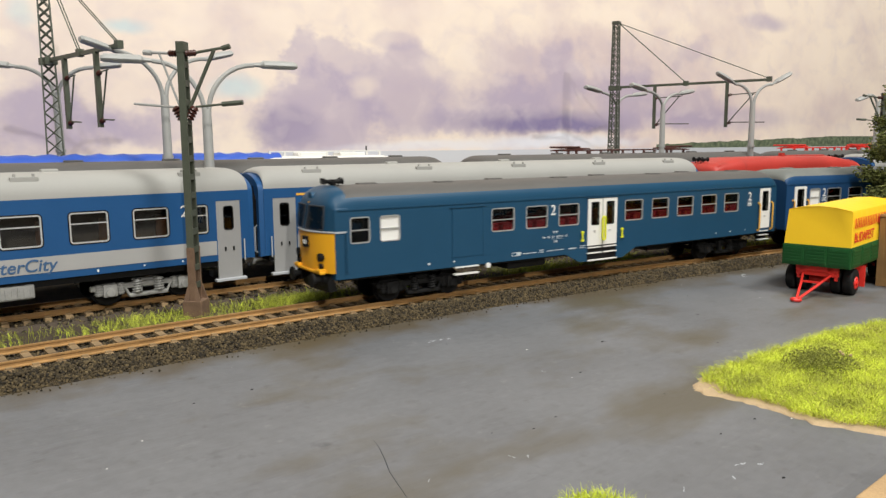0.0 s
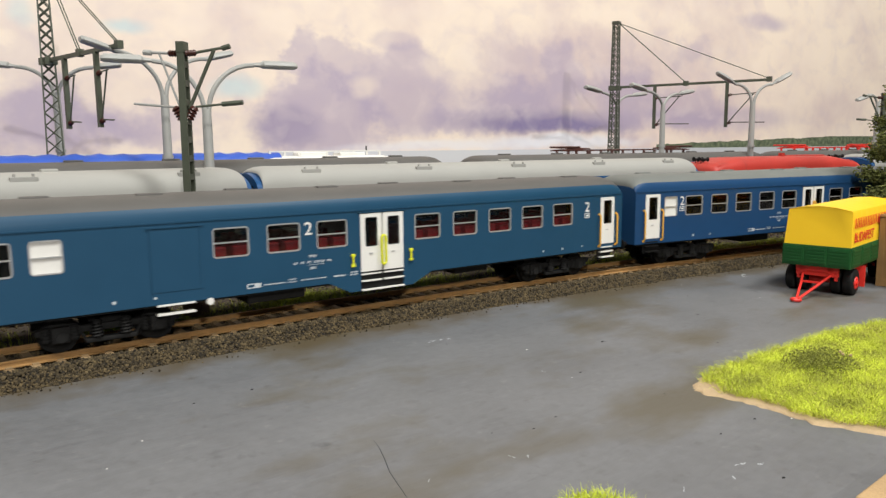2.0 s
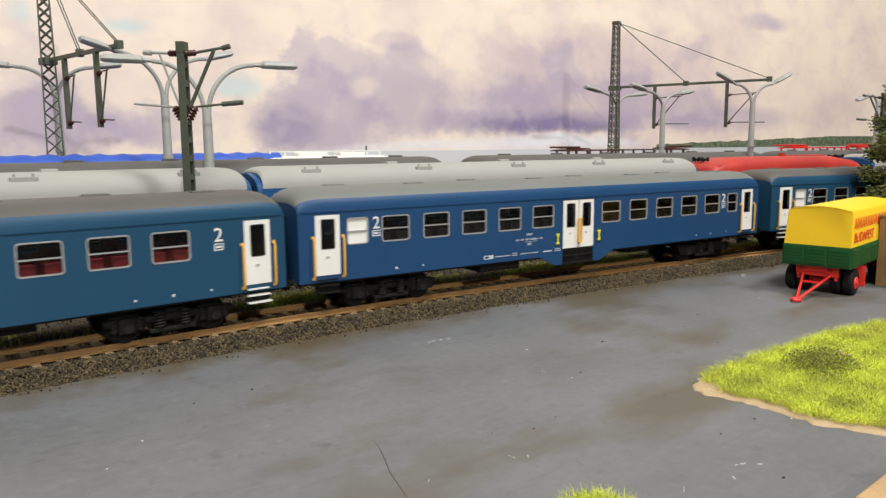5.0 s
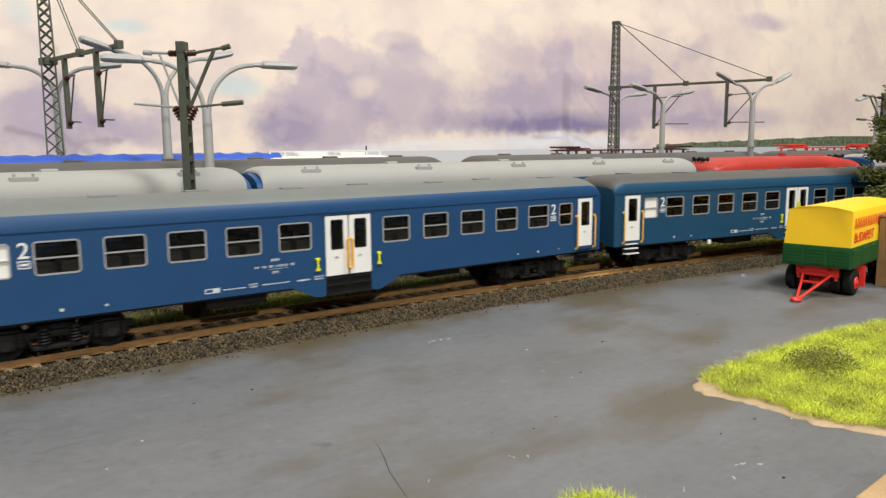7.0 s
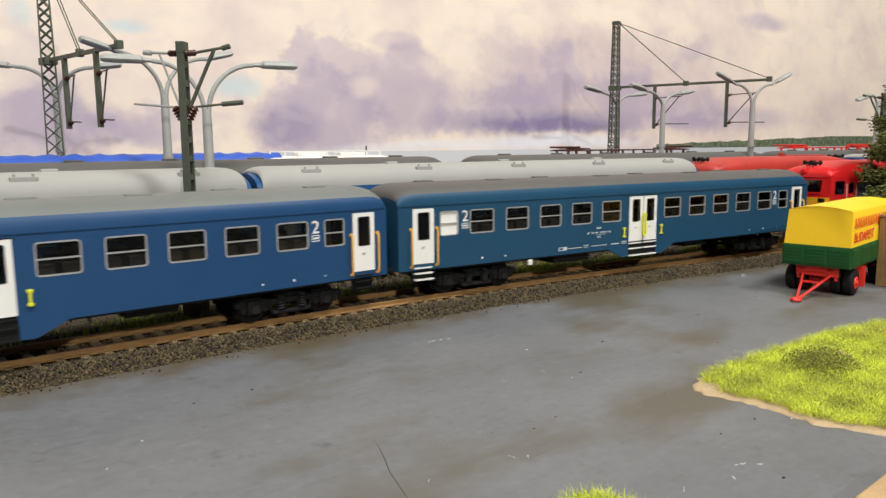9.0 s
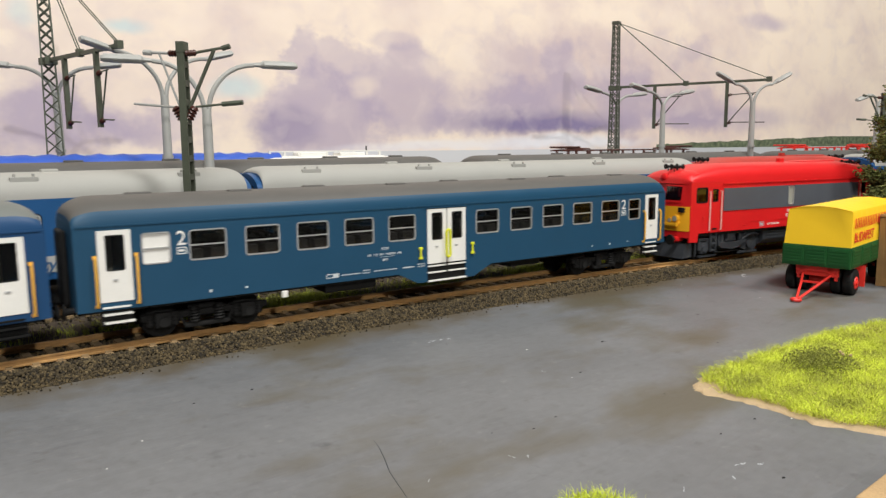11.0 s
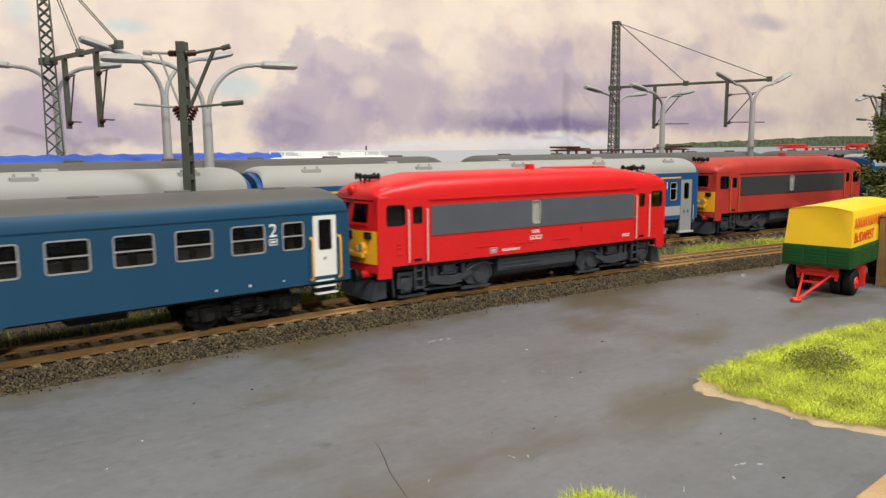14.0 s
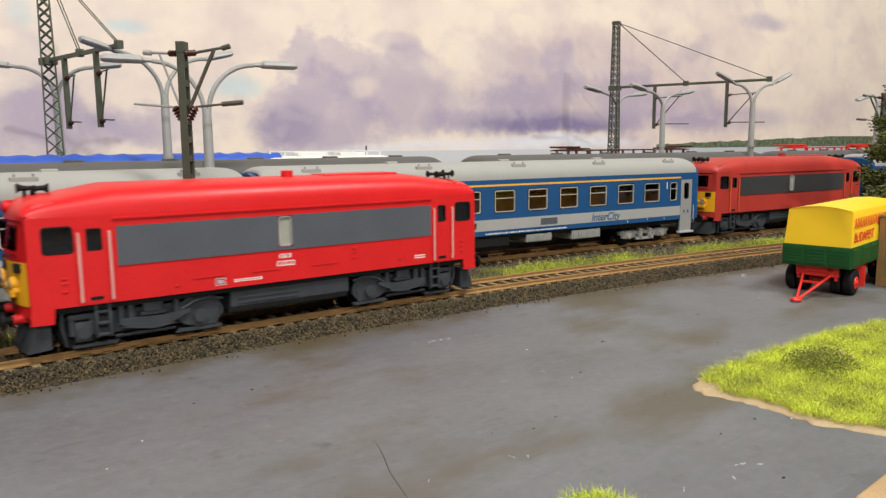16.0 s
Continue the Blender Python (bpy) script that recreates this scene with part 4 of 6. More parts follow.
    part("underframe", one(box, x0 + 2, x1 - 2, -W + 1.5, W - 1.5, 11.0, 13.4), M_BLACK, t)
    part("inner_floor", one(box, x0 + 2, x1 - 2, -W + 1, W - 1, 16, 16.6), M_SEATB, t)
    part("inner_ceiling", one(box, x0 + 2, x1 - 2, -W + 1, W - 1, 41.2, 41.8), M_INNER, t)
    # partition behind the seats, its colour darkened for the interior shade
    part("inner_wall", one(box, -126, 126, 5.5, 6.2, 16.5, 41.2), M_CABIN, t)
    bm = bmesh.new()
    for a, b in wins:
        for c, e in ((a - 2.5, 1), (b + 2.5, -1)):
            box(bm, c, c + e * 5.5, -14, 4, 19, 22, 0.4)
            box(bm, c - e * 1.4, c + e * 0.8, -14, 4, 19, 33, 0.6)
    tagged(part("seat_row", bm, M_SEATT, t), kind="stuff")
    for bx in (-99.5, 99.5):
        bogie(t, bx, M_UGREY, light=False)
    for a, b, c in ((-66, -46, 7.0), (4, 22, 8.0), (37, 59, 7.2), (-30, -8, 7.4)):
        eb = part("equipment_box", one(box, a, b, -W + 0.8, W - 0.8, c, 12.4, 0.5), M_UGREY if a != -30 else M_BOGIE, t)
        for k in range(11 if a != -30 else 0):
            gx = a + 1.2 + k * (b - a - 2.4) / 10
            part("slat", one(box, gx - 0.35, gx + 0.35, -W + 0.45, -W + 0.85, c + 0.8, 11.6), M_UGREY, eb)
    return t


def stand2(ob, s, lat=0.058, z=0.002):
    ob.matrix_world = Matrix.Translation(along2(s, lat + (-0.0045 if s < S2 else 0), z)) @ pose(0, 0, 0, 0, 0, heading2(s))


ic_second = express_coach("blue and grey express coach with pale roof, second class", False)
stand2(ic_second, -0.0065)
ic_first = express_coach("blue and grey express coach with a yellow line, first class", True)
stand2(ic_first, 0.2782)
ic_far = copy_thing(ic_second, Matrix.Translation(along2(0.512 + 0.235, 0.058, 0.002)) @ pose(0, 0, 0, 0, 0, heading2(0.9)))

# ---- ground ----


def strip(name, edges, s0, s1, n, mat, where, kind="structure", label="", category=""):
    """A solid strip along a track: edges are (lat, z) in millimetres from near to far."""
    bm = bmesh.new()
    secs = []
    for i in range(n + 1):
        s = s0 + (s1 - s0) * i / n
        secs.append([where(s, a * MM, b * MM) / MM for a, b in edges])
    loft(bm, secs, closed=True, caps=True)
    ob = part(name, bm, mat)
    return tagged(ob, label, category, kind=kind)


def yard_paint():
    """Brushed grey paint: blotches, brush streaks, brown stains, pale scuffs."""
    m = material("grey_painted_asphalt", (0.150, 0.154, 0.161), 0.55, spread=0.18, scale=24, fine=380, bump=0.0, dirt=(0.100, 0.078, 0.040), dirt_at=0.575)
    nt = m.node_tree
    b = nt.nodes["Principled BSDF"]
    co = node(nt, "ShaderNodeTexCoord")
    turn = node(nt, "ShaderNodeMapping")
    turn.inputs["Rotation"].default_value = (0, 0, 0.5)
    turn.inputs["Scale"].default_value = (0.16, 1.0, 1.0)
    nt.links.new(co.outputs["Object"], turn.inputs["Vector"])
    streak = node(nt, "ShaderNodeTexNoise", Scale=420.0, Detail=6.0, Roughness=0.7)
    nt.links.new(turn.outputs[0], streak.inputs["Vector"])
    spots = node(nt, "ShaderNodeTexNoise", Scale=55.0, Detail=8.0, Roughness=0.7)
    nt.links.new(co.outputs["Object"], spots.inputs["Vector"])
    fleck = node(nt, "ShaderNodeTexNoise", Scale=240.0, Detail=5.0, Roughness=0.6)
    nt.links.new(co.outputs["Object"], fleck.inputs["Vector"])
    old = b.inputs["Base Color"].links[0].from_socket
    for source, lo, hi, colour, amount in ((streak, 0.56, 0.80, (0.21, 0.22, 0.23), 0.32), (streak, 0.44, 0.24, (0.06, 0.06, 0.066), 0.30), (spots, 0.63, 0.75, (0.25, 0.25, 0.245), 0.5), (spots, 0.38, 0.26, (0.055, 0.055, 0.06), 0.6), (fleck, 0.60, 0.72, (0.075, 0.073, 0.072), 0.32), (fleck, 0.36, 0.26, (0.24, 0.24, 0.235), 0.40)):
        mr = node(nt, "ShaderNodeMapRange")
        mr.inputs[1].default_value, mr.inputs[2].default_value, mr.inputs[4].default_value = lo, hi, amount
        nt.links.new(source.outputs["Fac"], mr.inputs[0])
        mx = node(nt, "ShaderNodeMix")
        mx.data_type = "RGBA"
        nt.links.new(mr.outputs[0], mx.inputs[0])
        nt.links.new(old, mx.inputs[6])
        mx.inputs[7].default_value = rgba(colour)
        old = mx.outputs[2]
    # olive-brown puddle stains, drawn out along the yard
    lie = node(nt, "ShaderNodeMapping")
    lie.inputs["Rotation"].default_value = (0, 0, 0.15)
    lie.inputs["Scale"].default_value = (0.55, 1.0, 1.0)
    nt.links.new(co.outputs["Object"], lie.inputs["Vector"])
    pool = node(nt, "ShaderNodeTexNoise", Scale=19.0, Detail=5.0, Roughness=0.55)
    nt.links.new(lie.outputs[0], pool.inputs["Vector"])
    mr = node(nt, "ShaderNodeMapRange")
    mr.inputs[1].default_value, mr.inputs[2].default_value, mr.inputs[4].default_value = 0.52, 0.64, 0.75
    nt.links.new(pool.outputs["Fac"], mr.inputs[0])
    mx = node(nt, "ShaderNodeMix")
    mx.data_type = "RGBA"
    nt.links.new(mr.outputs[0], mx.inputs[0])
    nt.links.new(old, mx.inputs[6])
    mx.inputs[7].default_value = rgba((0.098, 0.082, 0.048))
    old = mx.outputs[2]
    # rust-brown grime washed off the track bed
    away = node(nt, "ShaderNodeVectorMath")
    away.operation = "DISTANCE"
    away.inputs[1].default_value = (0.0, -1 / KAP, -0.006)
    nt.links.new(co.outputs["Object"], away.inputs[0])
    near = node(nt, "ShaderNodeMapRange")
    near.inputs[1].default_value, near.inputs[2].default_value = 1 / KAP - 0.052, 1 / KAP - 0.022
    nt.links.new(away.outputs["Value"], near.inputs[0])
    grime = node(nt, "ShaderNodeTexNoise", Scale=34.0, Detail=5.0, Roughness=0.6)
    nt.links.new(co.outputs["Object"], grime.inputs["Vector"])
    total = node(nt, "ShaderNodeMath")
    total.operation = "MULTIPLY_ADD"
    total.inputs[1].default_value = 0.42
    nt.links.new(near.outputs[0], total.inputs[0])
    nt.links.new(grime.outputs["Fac"], total.inputs[2])
    spread = node(nt, "ShaderNodeMapRange")
    spread.inputs[1].default_value, spread.inputs[2].default_value, spread.inputs[4].default_value = 0.66, 0.95, 0.85
    nt.links.new(total.outputs[0], spread.inputs[0])
    mx = node(nt, "ShaderNodeMix")
    mx.data_type = "RGBA"
    nt.links.new(spread.outputs[0], mx.inputs[0])
    nt.links.new(old, mx.inputs[6])
    mx.inputs[7].default_value = rgba((0.088, 0.066, 0.034))
    nt.links.new(mx.outputs[2], b.inputs["Base Color"])
    bp = node(nt, "ShaderNodeBump", Strength=0.5, Distance=0.0003)
    nt.links.new(streak.outputs["Fac"], bp.inputs["Height"])
    nt.links.new(bp.outputs[0], b.inputs["Normal"])
    return m


M_PAVE = yard_paint()
strip("pavement", [(-420, -6.0), (-20.0, -6.0), (-20.0, -8.0), (-420, -8.0)], -0.6, 1.5, 60, M_PAVE, along, label="grey painted asphalt yard with scuffs and brown stains", category="pavement")
bm = bmesh.new()
box(bm, -900, 2600, -900, 700, -30, -8.2)
tagged(part("ground", bm, M_SOIL), "dark soil covered layout board", "ground", kind="structure")
bm = bmesh.new()
for x in (-860, 820, 2500):
    for y in (-860, 600):
        box(bm, x, x + 60, y, y + 60, -900, -30)
tagged(part("table_frame", bm, M_WOOD), "plywood legs under the layout board", "table", kind="structure")
strip("track_bed", [(-21.5, -8.1), (-21.0, -5.7), (-16.0, -3.4), (16.0, -3.4), (19.5, -4.6), (20, -8.1)], -0.6, 1.5, 160, M_BED, along, label="brown ballast bed of the near track", category="ballast")
strip("verge", [(19.0, -8.1), (19.0, -4.4), (30, -3.6), (38, -2.4), (39, -8.1)], -0.6, 1.5, 160, M_SOIL, along, label="dark soil strip between the tracks", category="ground")
strip("track_bed", [(37.0, -8.1), (37.0, -2.8), (42.0, -1.4), (74.0, -1.4), (82, -3.0), (83, -8.1)], -0.6, 1.8, 160, M_BED, along2, label="brown ballast bed of the second track", category="ballast")
strip("hillside", [(81, -8.1), (81, -1.2), (95, 5.2), (330, 5.6), (331, -8.1)], -0.6, 1.9, 60, M_SOIL, along2, label="dark soil ground under the rear sidings", category="ground")


def rail_profile(lat):
    h = ((-1.05, -2.1), (1.05, -2.1), (1.05, -1.8), (0.28, -1.5), (0.28, -0.7), (0.5, -0.5), (0.5, 0.0), (-0.5, 0.0), (-0.5, -0.5), (-0.28, -0.7), (-0.28, -1.5), (-1.05, -1.8))
    return [(lat + a, b) for a, b in h]


def track(label, where, turn, lat, z, s0, s1, count):
    t = thing("railway_track", label, "track")
    for side in (-8.75, 8.75):
        bm = bmesh.new()
        n = 180
        loft(bm, [[where(s0 + (s1 - s0) * i / n, lat + a * MM, z + b * MM) / MM for a, b in rail_profile(side)] for i in range(n + 1)])
        part("rail", bm, M_RAIL, t, "rust-brown rail")
    bm = bmesh.new()
    box(bm, -1.25, 1.25, -13.4, 13.4, -3.6, -2.1)
    for side in (-8.75, 8.75):
        for e in (-1.6, 1.6):
            box(bm, -0.9, 0.9, side + e - 0.6, side + e + 0.6, -2.1, -1.55)
    me = finish(bm, "sleeper", M_SLEEPER)
    rnd = random.Random(5)
    for i in range(count):
        s = s0 + (s1 - s0) * (i + 0.5) / count
        ob = new("sleeper", me)
        ob.parent = t
        ob.matrix_basis = Matrix.Translation(where(s, lat, z)) @ pose(0, 0, rnd.uniform(-0.12, 0.05) * MM, 0, 0, turn(s) + rnd.uniform(-0.8, 0.8))
    return t


track("rusty model railway track with brown sleepers along the yard", along, heading, 0.0, 0.0, -0.45, 1.45, 276)
track("rusty model railway track under the standing coaches", along2, heading2, 0.058, 0.002, -0.45, 1.45, 276)


def scatter(name, verts, faces, mat, label, category):
    me = bpy.data.meshes.new(name)
    me.vertices.add(len(verts))
    me.vertices.foreach_set("co", np.asarray(verts, dtype=np.float32).ravel())
    k = faces.shape[1]
    me.loops.add(faces.size)
    me.loops.foreach_set("vertex_index", faces.ravel().astype(np.int32))
    me.polygons.add(len(faces))
    me.polygons.foreach_set("loop_start", np.arange(0, faces.size, k, dtype=np.int32))
    me.update(calc_edges=True)
    me.validate()
    me.materials.append(mat)
    return tagged(new(name, me), label, category, kind="stuff")


def curve_np(s, lat, second=False):
    """Like along() and along2(), for arrays."""
    sc = np.minimum(s, S2) if second else s
    a = -KAP * sc
    x, y = np.sin(KAP * sc) / KAP - np.sin(a) * lat, -(1 - np.cos(KAP * sc)) / KAP + np.cos(a) * lat
    if second:
        over = np.maximum(s - S2, 0) * (1 + KAP * lat)
        x, y = x + np.cos(a) * over, y + np.sin(a) * over
    return x, y


ICO = np.array([(0, 0, -1), (0.72, -0.53, -0.45), (-0.28, -0.85, -0.45), (-0.89, 0, -0.45), (-0.28, 0.85, -0.45), (0.72, 0.53, -0.45), (0.28, -0.85, 0.45), (-0.72, -0.53, 0.45), (-0.72, 0.53, 0.45), (0.28, 0.85, 0.45), (0.89, 0, 0.45), (0, 0, 1)])
ICO_F = np.array([(0, 1, 2), (1, 0, 5), (0, 2, 3), (0, 3, 4), (0, 4, 5), (1, 5, 10), (2, 1, 6), (3, 2, 7), (4, 3, 8), (5, 4, 9), (1, 10, 6), (2, 6, 7), (3, 7, 8), (4, 8, 9), (5, 9, 10), (6, 10, 11), (7, 6, 11), (8, 7, 11), (9, 8, 11), (10, 9, 11)])


def stones(name, n, s_range, lat_fn, z_fn, size, mat, label, second=False, seed=1):
    r = np.random.RandomState(seed)
    s = s_range[0] + (s_range[1] - s_range[0]) * r.rand(n) ** 1.0
    lat = lat_fn(r.rand(n))
    x, y = curve_np(s, lat, second)
    z = z_fn(lat) + r.uniform(-0.0002, 0.00035, n)
    rad = size * r.uniform(0.55, 1.25, n)
    jit = 1 + r.uniform(-0.5, 0.45, (n, 12, 1))
    sq = r.uniform(0.6, 1.2, (n, 1, 3))
    v = ICO[None] * jit * sq * rad[:, None, None]
    a = r.uniform(0, 6.28, n)
    ca, sa = np.cos(a)[:, None], np.sin(a)[:, None]
    vx, vy = v[:, :, 0] * ca - v[:, :, 1] * sa, v[:, :, 0] * sa + v[:, :, 1] * ca
    vv = np.stack([vx + x[:, None], vy + y[:, None], v[:, :, 2] + z[:, None]], 2).reshape(-1, 3)
    f = (ICO_F[None] + 12 * np.arange(n)[:, None, None]).reshape(-1, 3)
    return scatter(name, vv, f, mat, label, "ballast")


def shoulder(lat):
    return np.interp(lat, (-0.0225, -0.021, -0.0158, -0.0126, -0.0115, 0.0155, 0.020), (-0.0062, -0.0054, -0.0027, -0.0025, -0.0031, -0.0031, -0.0046))


stones("ballast_stones", 34000, (0.0, 0.62), lambda q: -0.0226 + 0.0105 * q, shoulder, 0.00052, M_BALLAST, "brown and grey ballast stones on the shoulder", seed=1)
stones("ballast_stones", 16000, (0.0, 0.62), lambda q: -0.014 + 0.032 * q, lambda l: shoulder(l) - 0.0003, 0.00058, M_BALLAST, "brown ballast stones between the sleepers", seed=2)
stones("ballast_stones", 9000, (0.0, 0.9), lambda q: 0.038 + 0.034 * q, lambda l: -0.0012 - np.clip(0.043 - l, 0, 1) * 0.3, 0.0008, M_BALLAST, "brown ballast stones of the second track", True, seed=3)
stones("loose_gravel", 500, (0.0, 0.55), lambda q: -0.0228 - 0.006 * q ** 3, lambda l: l * 0 - 0.0060, 0.0004, M_BALLAST, "loose gravel crumbs beside the track", seed=4)


def blades(name, x, y, z, length, width, lean, mat, label, seed):
    """Fibres of static grass: three-sided tapering strips, bent over."""
    r = np.random.RandomState(seed)
    n = len(x)
    h = length * r.uniform(0.5, 1.15, n)
    a, b = r.uniform(0, 6.28, n), r.uniform(0, 6.28, n)
    le = lean * r.uniform(0.2, 1.3, n)
    dx, dy = np.cos(a), np.sin(a)
    wx, wy = np.cos(b) * width / 2, np.sin(b) * width / 2
    base = np.stack([x, y, z], 1)
    mid = base + np.stack([dx * h * le * 0.35, dy * h * le * 0.35, h * 0.55], 1)
    tip = base + np.stack([dx * h * le, dy * h * le, h * np.sqrt(np.clip(1 - 0.5 * le ** 2, 0.15, 1))], 1)
    w = np.stack([wx, wy, wx * 0], 1)
    vv = np.stack([base - w, base + w, mid + w * 0.8, mid - w * 0.8, tip], 1).reshape(-1, 3)
    o = 5 * np.arange(n)[:, None]
    f = np.concatenate([o + np.array([[0, 1, 2]]), o + np.array([[0, 2, 3]]), o + np.array([[3, 2, 4]])]).astype(np.int64)
    return scatter(name, vv, f, mat, label, "grass")


R = np.random.RandomState(11)
n = 42000
ss, ll = 0.62 * R.rand(n) ** 1.15, 0.0195 + 0.0165 * R.rand(n)
patch = np.sin(ss * 95) + np.sin(ss * 41 + 2) * 0.8 + np.sin(ss * 210 + ll * 500) * 0.5
keep = R.rand(n) < np.clip(0.46 + 0.30 * patch, 0.04, 1)
gx, gy = curve_np(ss, ll)
gz = np.interp(ll, (0.019, 0.030, 0.038), (-0.0046, -0.0037, -0.0025))
half = R.rand(n) < 0.35
blades("verge_grass", gx[keep & half], gy[keep & half], gz[keep & half], 0.0043, 0.00012, 1.1, M_GRASS, "spring green grass tufts between the tracks", 12)
blades("verge_grass", gx[keep & ~half], gy[keep & ~half], gz[keep & ~half], 0.0036, 0.00012, 1.1, M_GRASS2, "olive grass tufts between the tracks", 13)

# grass island with a sandy edge
ISLE = [(182.8, -145.2), (189.3, -142.7), (201.1, -142.3), (219.4, -142.6), (244.6, -143.6), (273.2, -146.7), (303, -152.7), (423, -176.9), (423, -230.5), (197.6, -230.5), (183, -190.5), (178.9, -179.3), (180, -171.1), (180.7, -164.1), (180.1, -156.6), (178.4, -150.9), (179.4, -147.4)]


def grown(points, g, steps=4, seed=2, rough=0.5):
    c = Vector((sum(p[0] for p in points) / len(points), sum(p[1] for p in points) / len(points)))
    rnd, out = random.Random(seed), []
    for i, p in enumerate(points):
        q = points[(i + 1) % len(points)]
        for k in range(steps):
            v = Vector(p).lerp(Vector(q), k / steps)
            v = v + (v - c).normalized() * (g + rnd.uniform(-rough, rough))
            out.append((v.x, v.y))
    return out


bm = bmesh.new()
loft(bm, [[(x, y, -6.1) for x, y in grown(ISLE, 0.7, rough=1.0)], [(x, y, -5.7) for x, y in grown(ISLE, 0.2, seed=2)], [(x, y, -5.4) for x, y in grown(ISLE, -1.2, seed=3, rough=0.9)]])
island = tagged(part("grass_island", bm, M_SAND), "raised sandy island edged with torn plaster", "ground", kind="structure")


def inside(px, py, poly):
    hit = np.zeros(len(px), bool)
    for (x0, y0), (x1, y1) in zip(poly, poly[1:] + poly[:1]):
        if y0 != y1:
            c = ((y0 > py) != (y1 > py)) & (px < (x1 - x0) * (py - y0) / (y1 - y0) + x0)
            hit ^= c
    return hit


n = 120000
px, py = R.uniform(178, 345, n), R.uniform(-215, -138, n)
ok = inside(px, py, grown(ISLE, -1.0, seed=9, rough=1.3)) & (np.hypot(px - 180, py + 148.5) > 6.0 + R.normal(0, 1.2, n)) & (R.rand(n) < np.where(px < 270, 1, 0.6))
px, py = px[ok], py[ok]
kind = np.sin(px * 0.35) + np.sin(py * 0.5 + 1) + np.sin(px * 0.9 + py * 1.3) + R.normal(0, 1.1, len(px))
for mask, mat, lab, sd in ((kind > -0.6, M_GRASS, "bright spring green static grass on the island", 21), (kind <= -0.6, M_GRASS2, "olive green static grass on the island", 22)):
    blades("island_grass", px[mask] * MM, py[mask] * MM, np.full(mask.sum(), -0.0052), 0.0030, 0.00011, 1.7, mat, lab, sd)

n = 2600
ang, rad = R.uniform(0, 6.28, n), 0.0085 * np.sqrt(R.rand(n))
blades("grass_tuft", 0.1010 + rad * np.cos(ang), -0.1755 + rad * np.sin(ang), np.full(n, -0.006), 0.0037, 0.00018, 0.8, M_GRASS, "bright green grass tuft on the yard", 31)


def clump(name, n, place, spread, size, mat, label, category, seed, power=0.5):
    """Crumbly foam clumps gathered to an uneven cushion."""
    r = np.random.RandomState(seed)
    d = r.normal(size=(n, 3))
    d /= np.linalg.norm(d, axis=1)[:, None]
    q = d * (r.rand(n) ** power)[:, None] * np.array(spread)
    q[:, 2] = np.abs(q[:, 2])
    rad = size * r.uniform(0.5, 1.3, n)
    v = ICO[None] * (1 + r.uniform(-0.5, 0.5, (n, 12, 1))) * rad[:, None, None]
    vv = (v + q[:, None] + np.array(place)).reshape(-1, 3)
    f = (ICO_F[None] + 12 * np.arange(n)[:, None, None]).reshape(-1, 3)
    ob = scatter(name, vv, f, mat, label, category)
    return ob


clump("moss_bush", 3800, (0.2223, -0.1622, -0.0048), (0.0135, 0.0105, 0.0062), 0.00022, M_MOSS, "dark olive moss bush in the island grass", "bush", 41, power=0.9)
bm = bmesh.new()
for x, y, z in ((223.8, -167.2, 0.9), (224.3, -167.8, 0.2), (226.3, -169.2, -0.2)):
    bmesh.ops.create_icosphere(bm, subdivisions=1, radius=0.5, matrix=Matrix.Translation((x, y, z)))
tagged(part("pebble", bm, M_SAND), "small pale crumbs in the moss bush", "pebble", kind="stuff")
bm = bmesh.new()
box(bm, 140, 420, -232, -203.2, -6.0, -3.0, 0.5)
tagged(part("wood_strip", bm, M_WOOD), "pale plywood edge strip of the layout", "board", kind="structure")

# specks, scuffs and a crack on the yard
bm = bmesh.new()
rnd = random.Random(8)
for k in range(20):
    x, y = rnd.uniform(20, 330), rnd.uniform(-185, -35)
    r_ = rnd.uniform(0.10, 0.3)
    bmesh.ops.create_icosphere(bm, subdivisions=1, radius=r_, matrix=Matrix.Translation((x, y, -6.0)) @ Matrix.Diagonal((1.3, 1, 0.4, 1)))
tagged(part("yard_crumbs", bm, M_WHITE), "white plaster crumbs strewn over the yard", "crumbs", kind="stuff")
bm = bmesh.new()
for k in range(30):
    x, y = rnd.uniform(60, 340), rnd.uniform(-190, -60)
    bmesh.ops.create_icosphere(bm, subdivisions=1, radius=rnd.uniform(0.15, 0.45), matrix=Matrix.Translation((x, y, -6.0)) @ Matrix.Diagonal((1.6, 1, 0.3, 1)))
tagged(part("yard_dirt", bm, M_BLACK), "dark dirt crumbs on the yard", "crumbs", kind="stuff")
bm = bmesh.new()
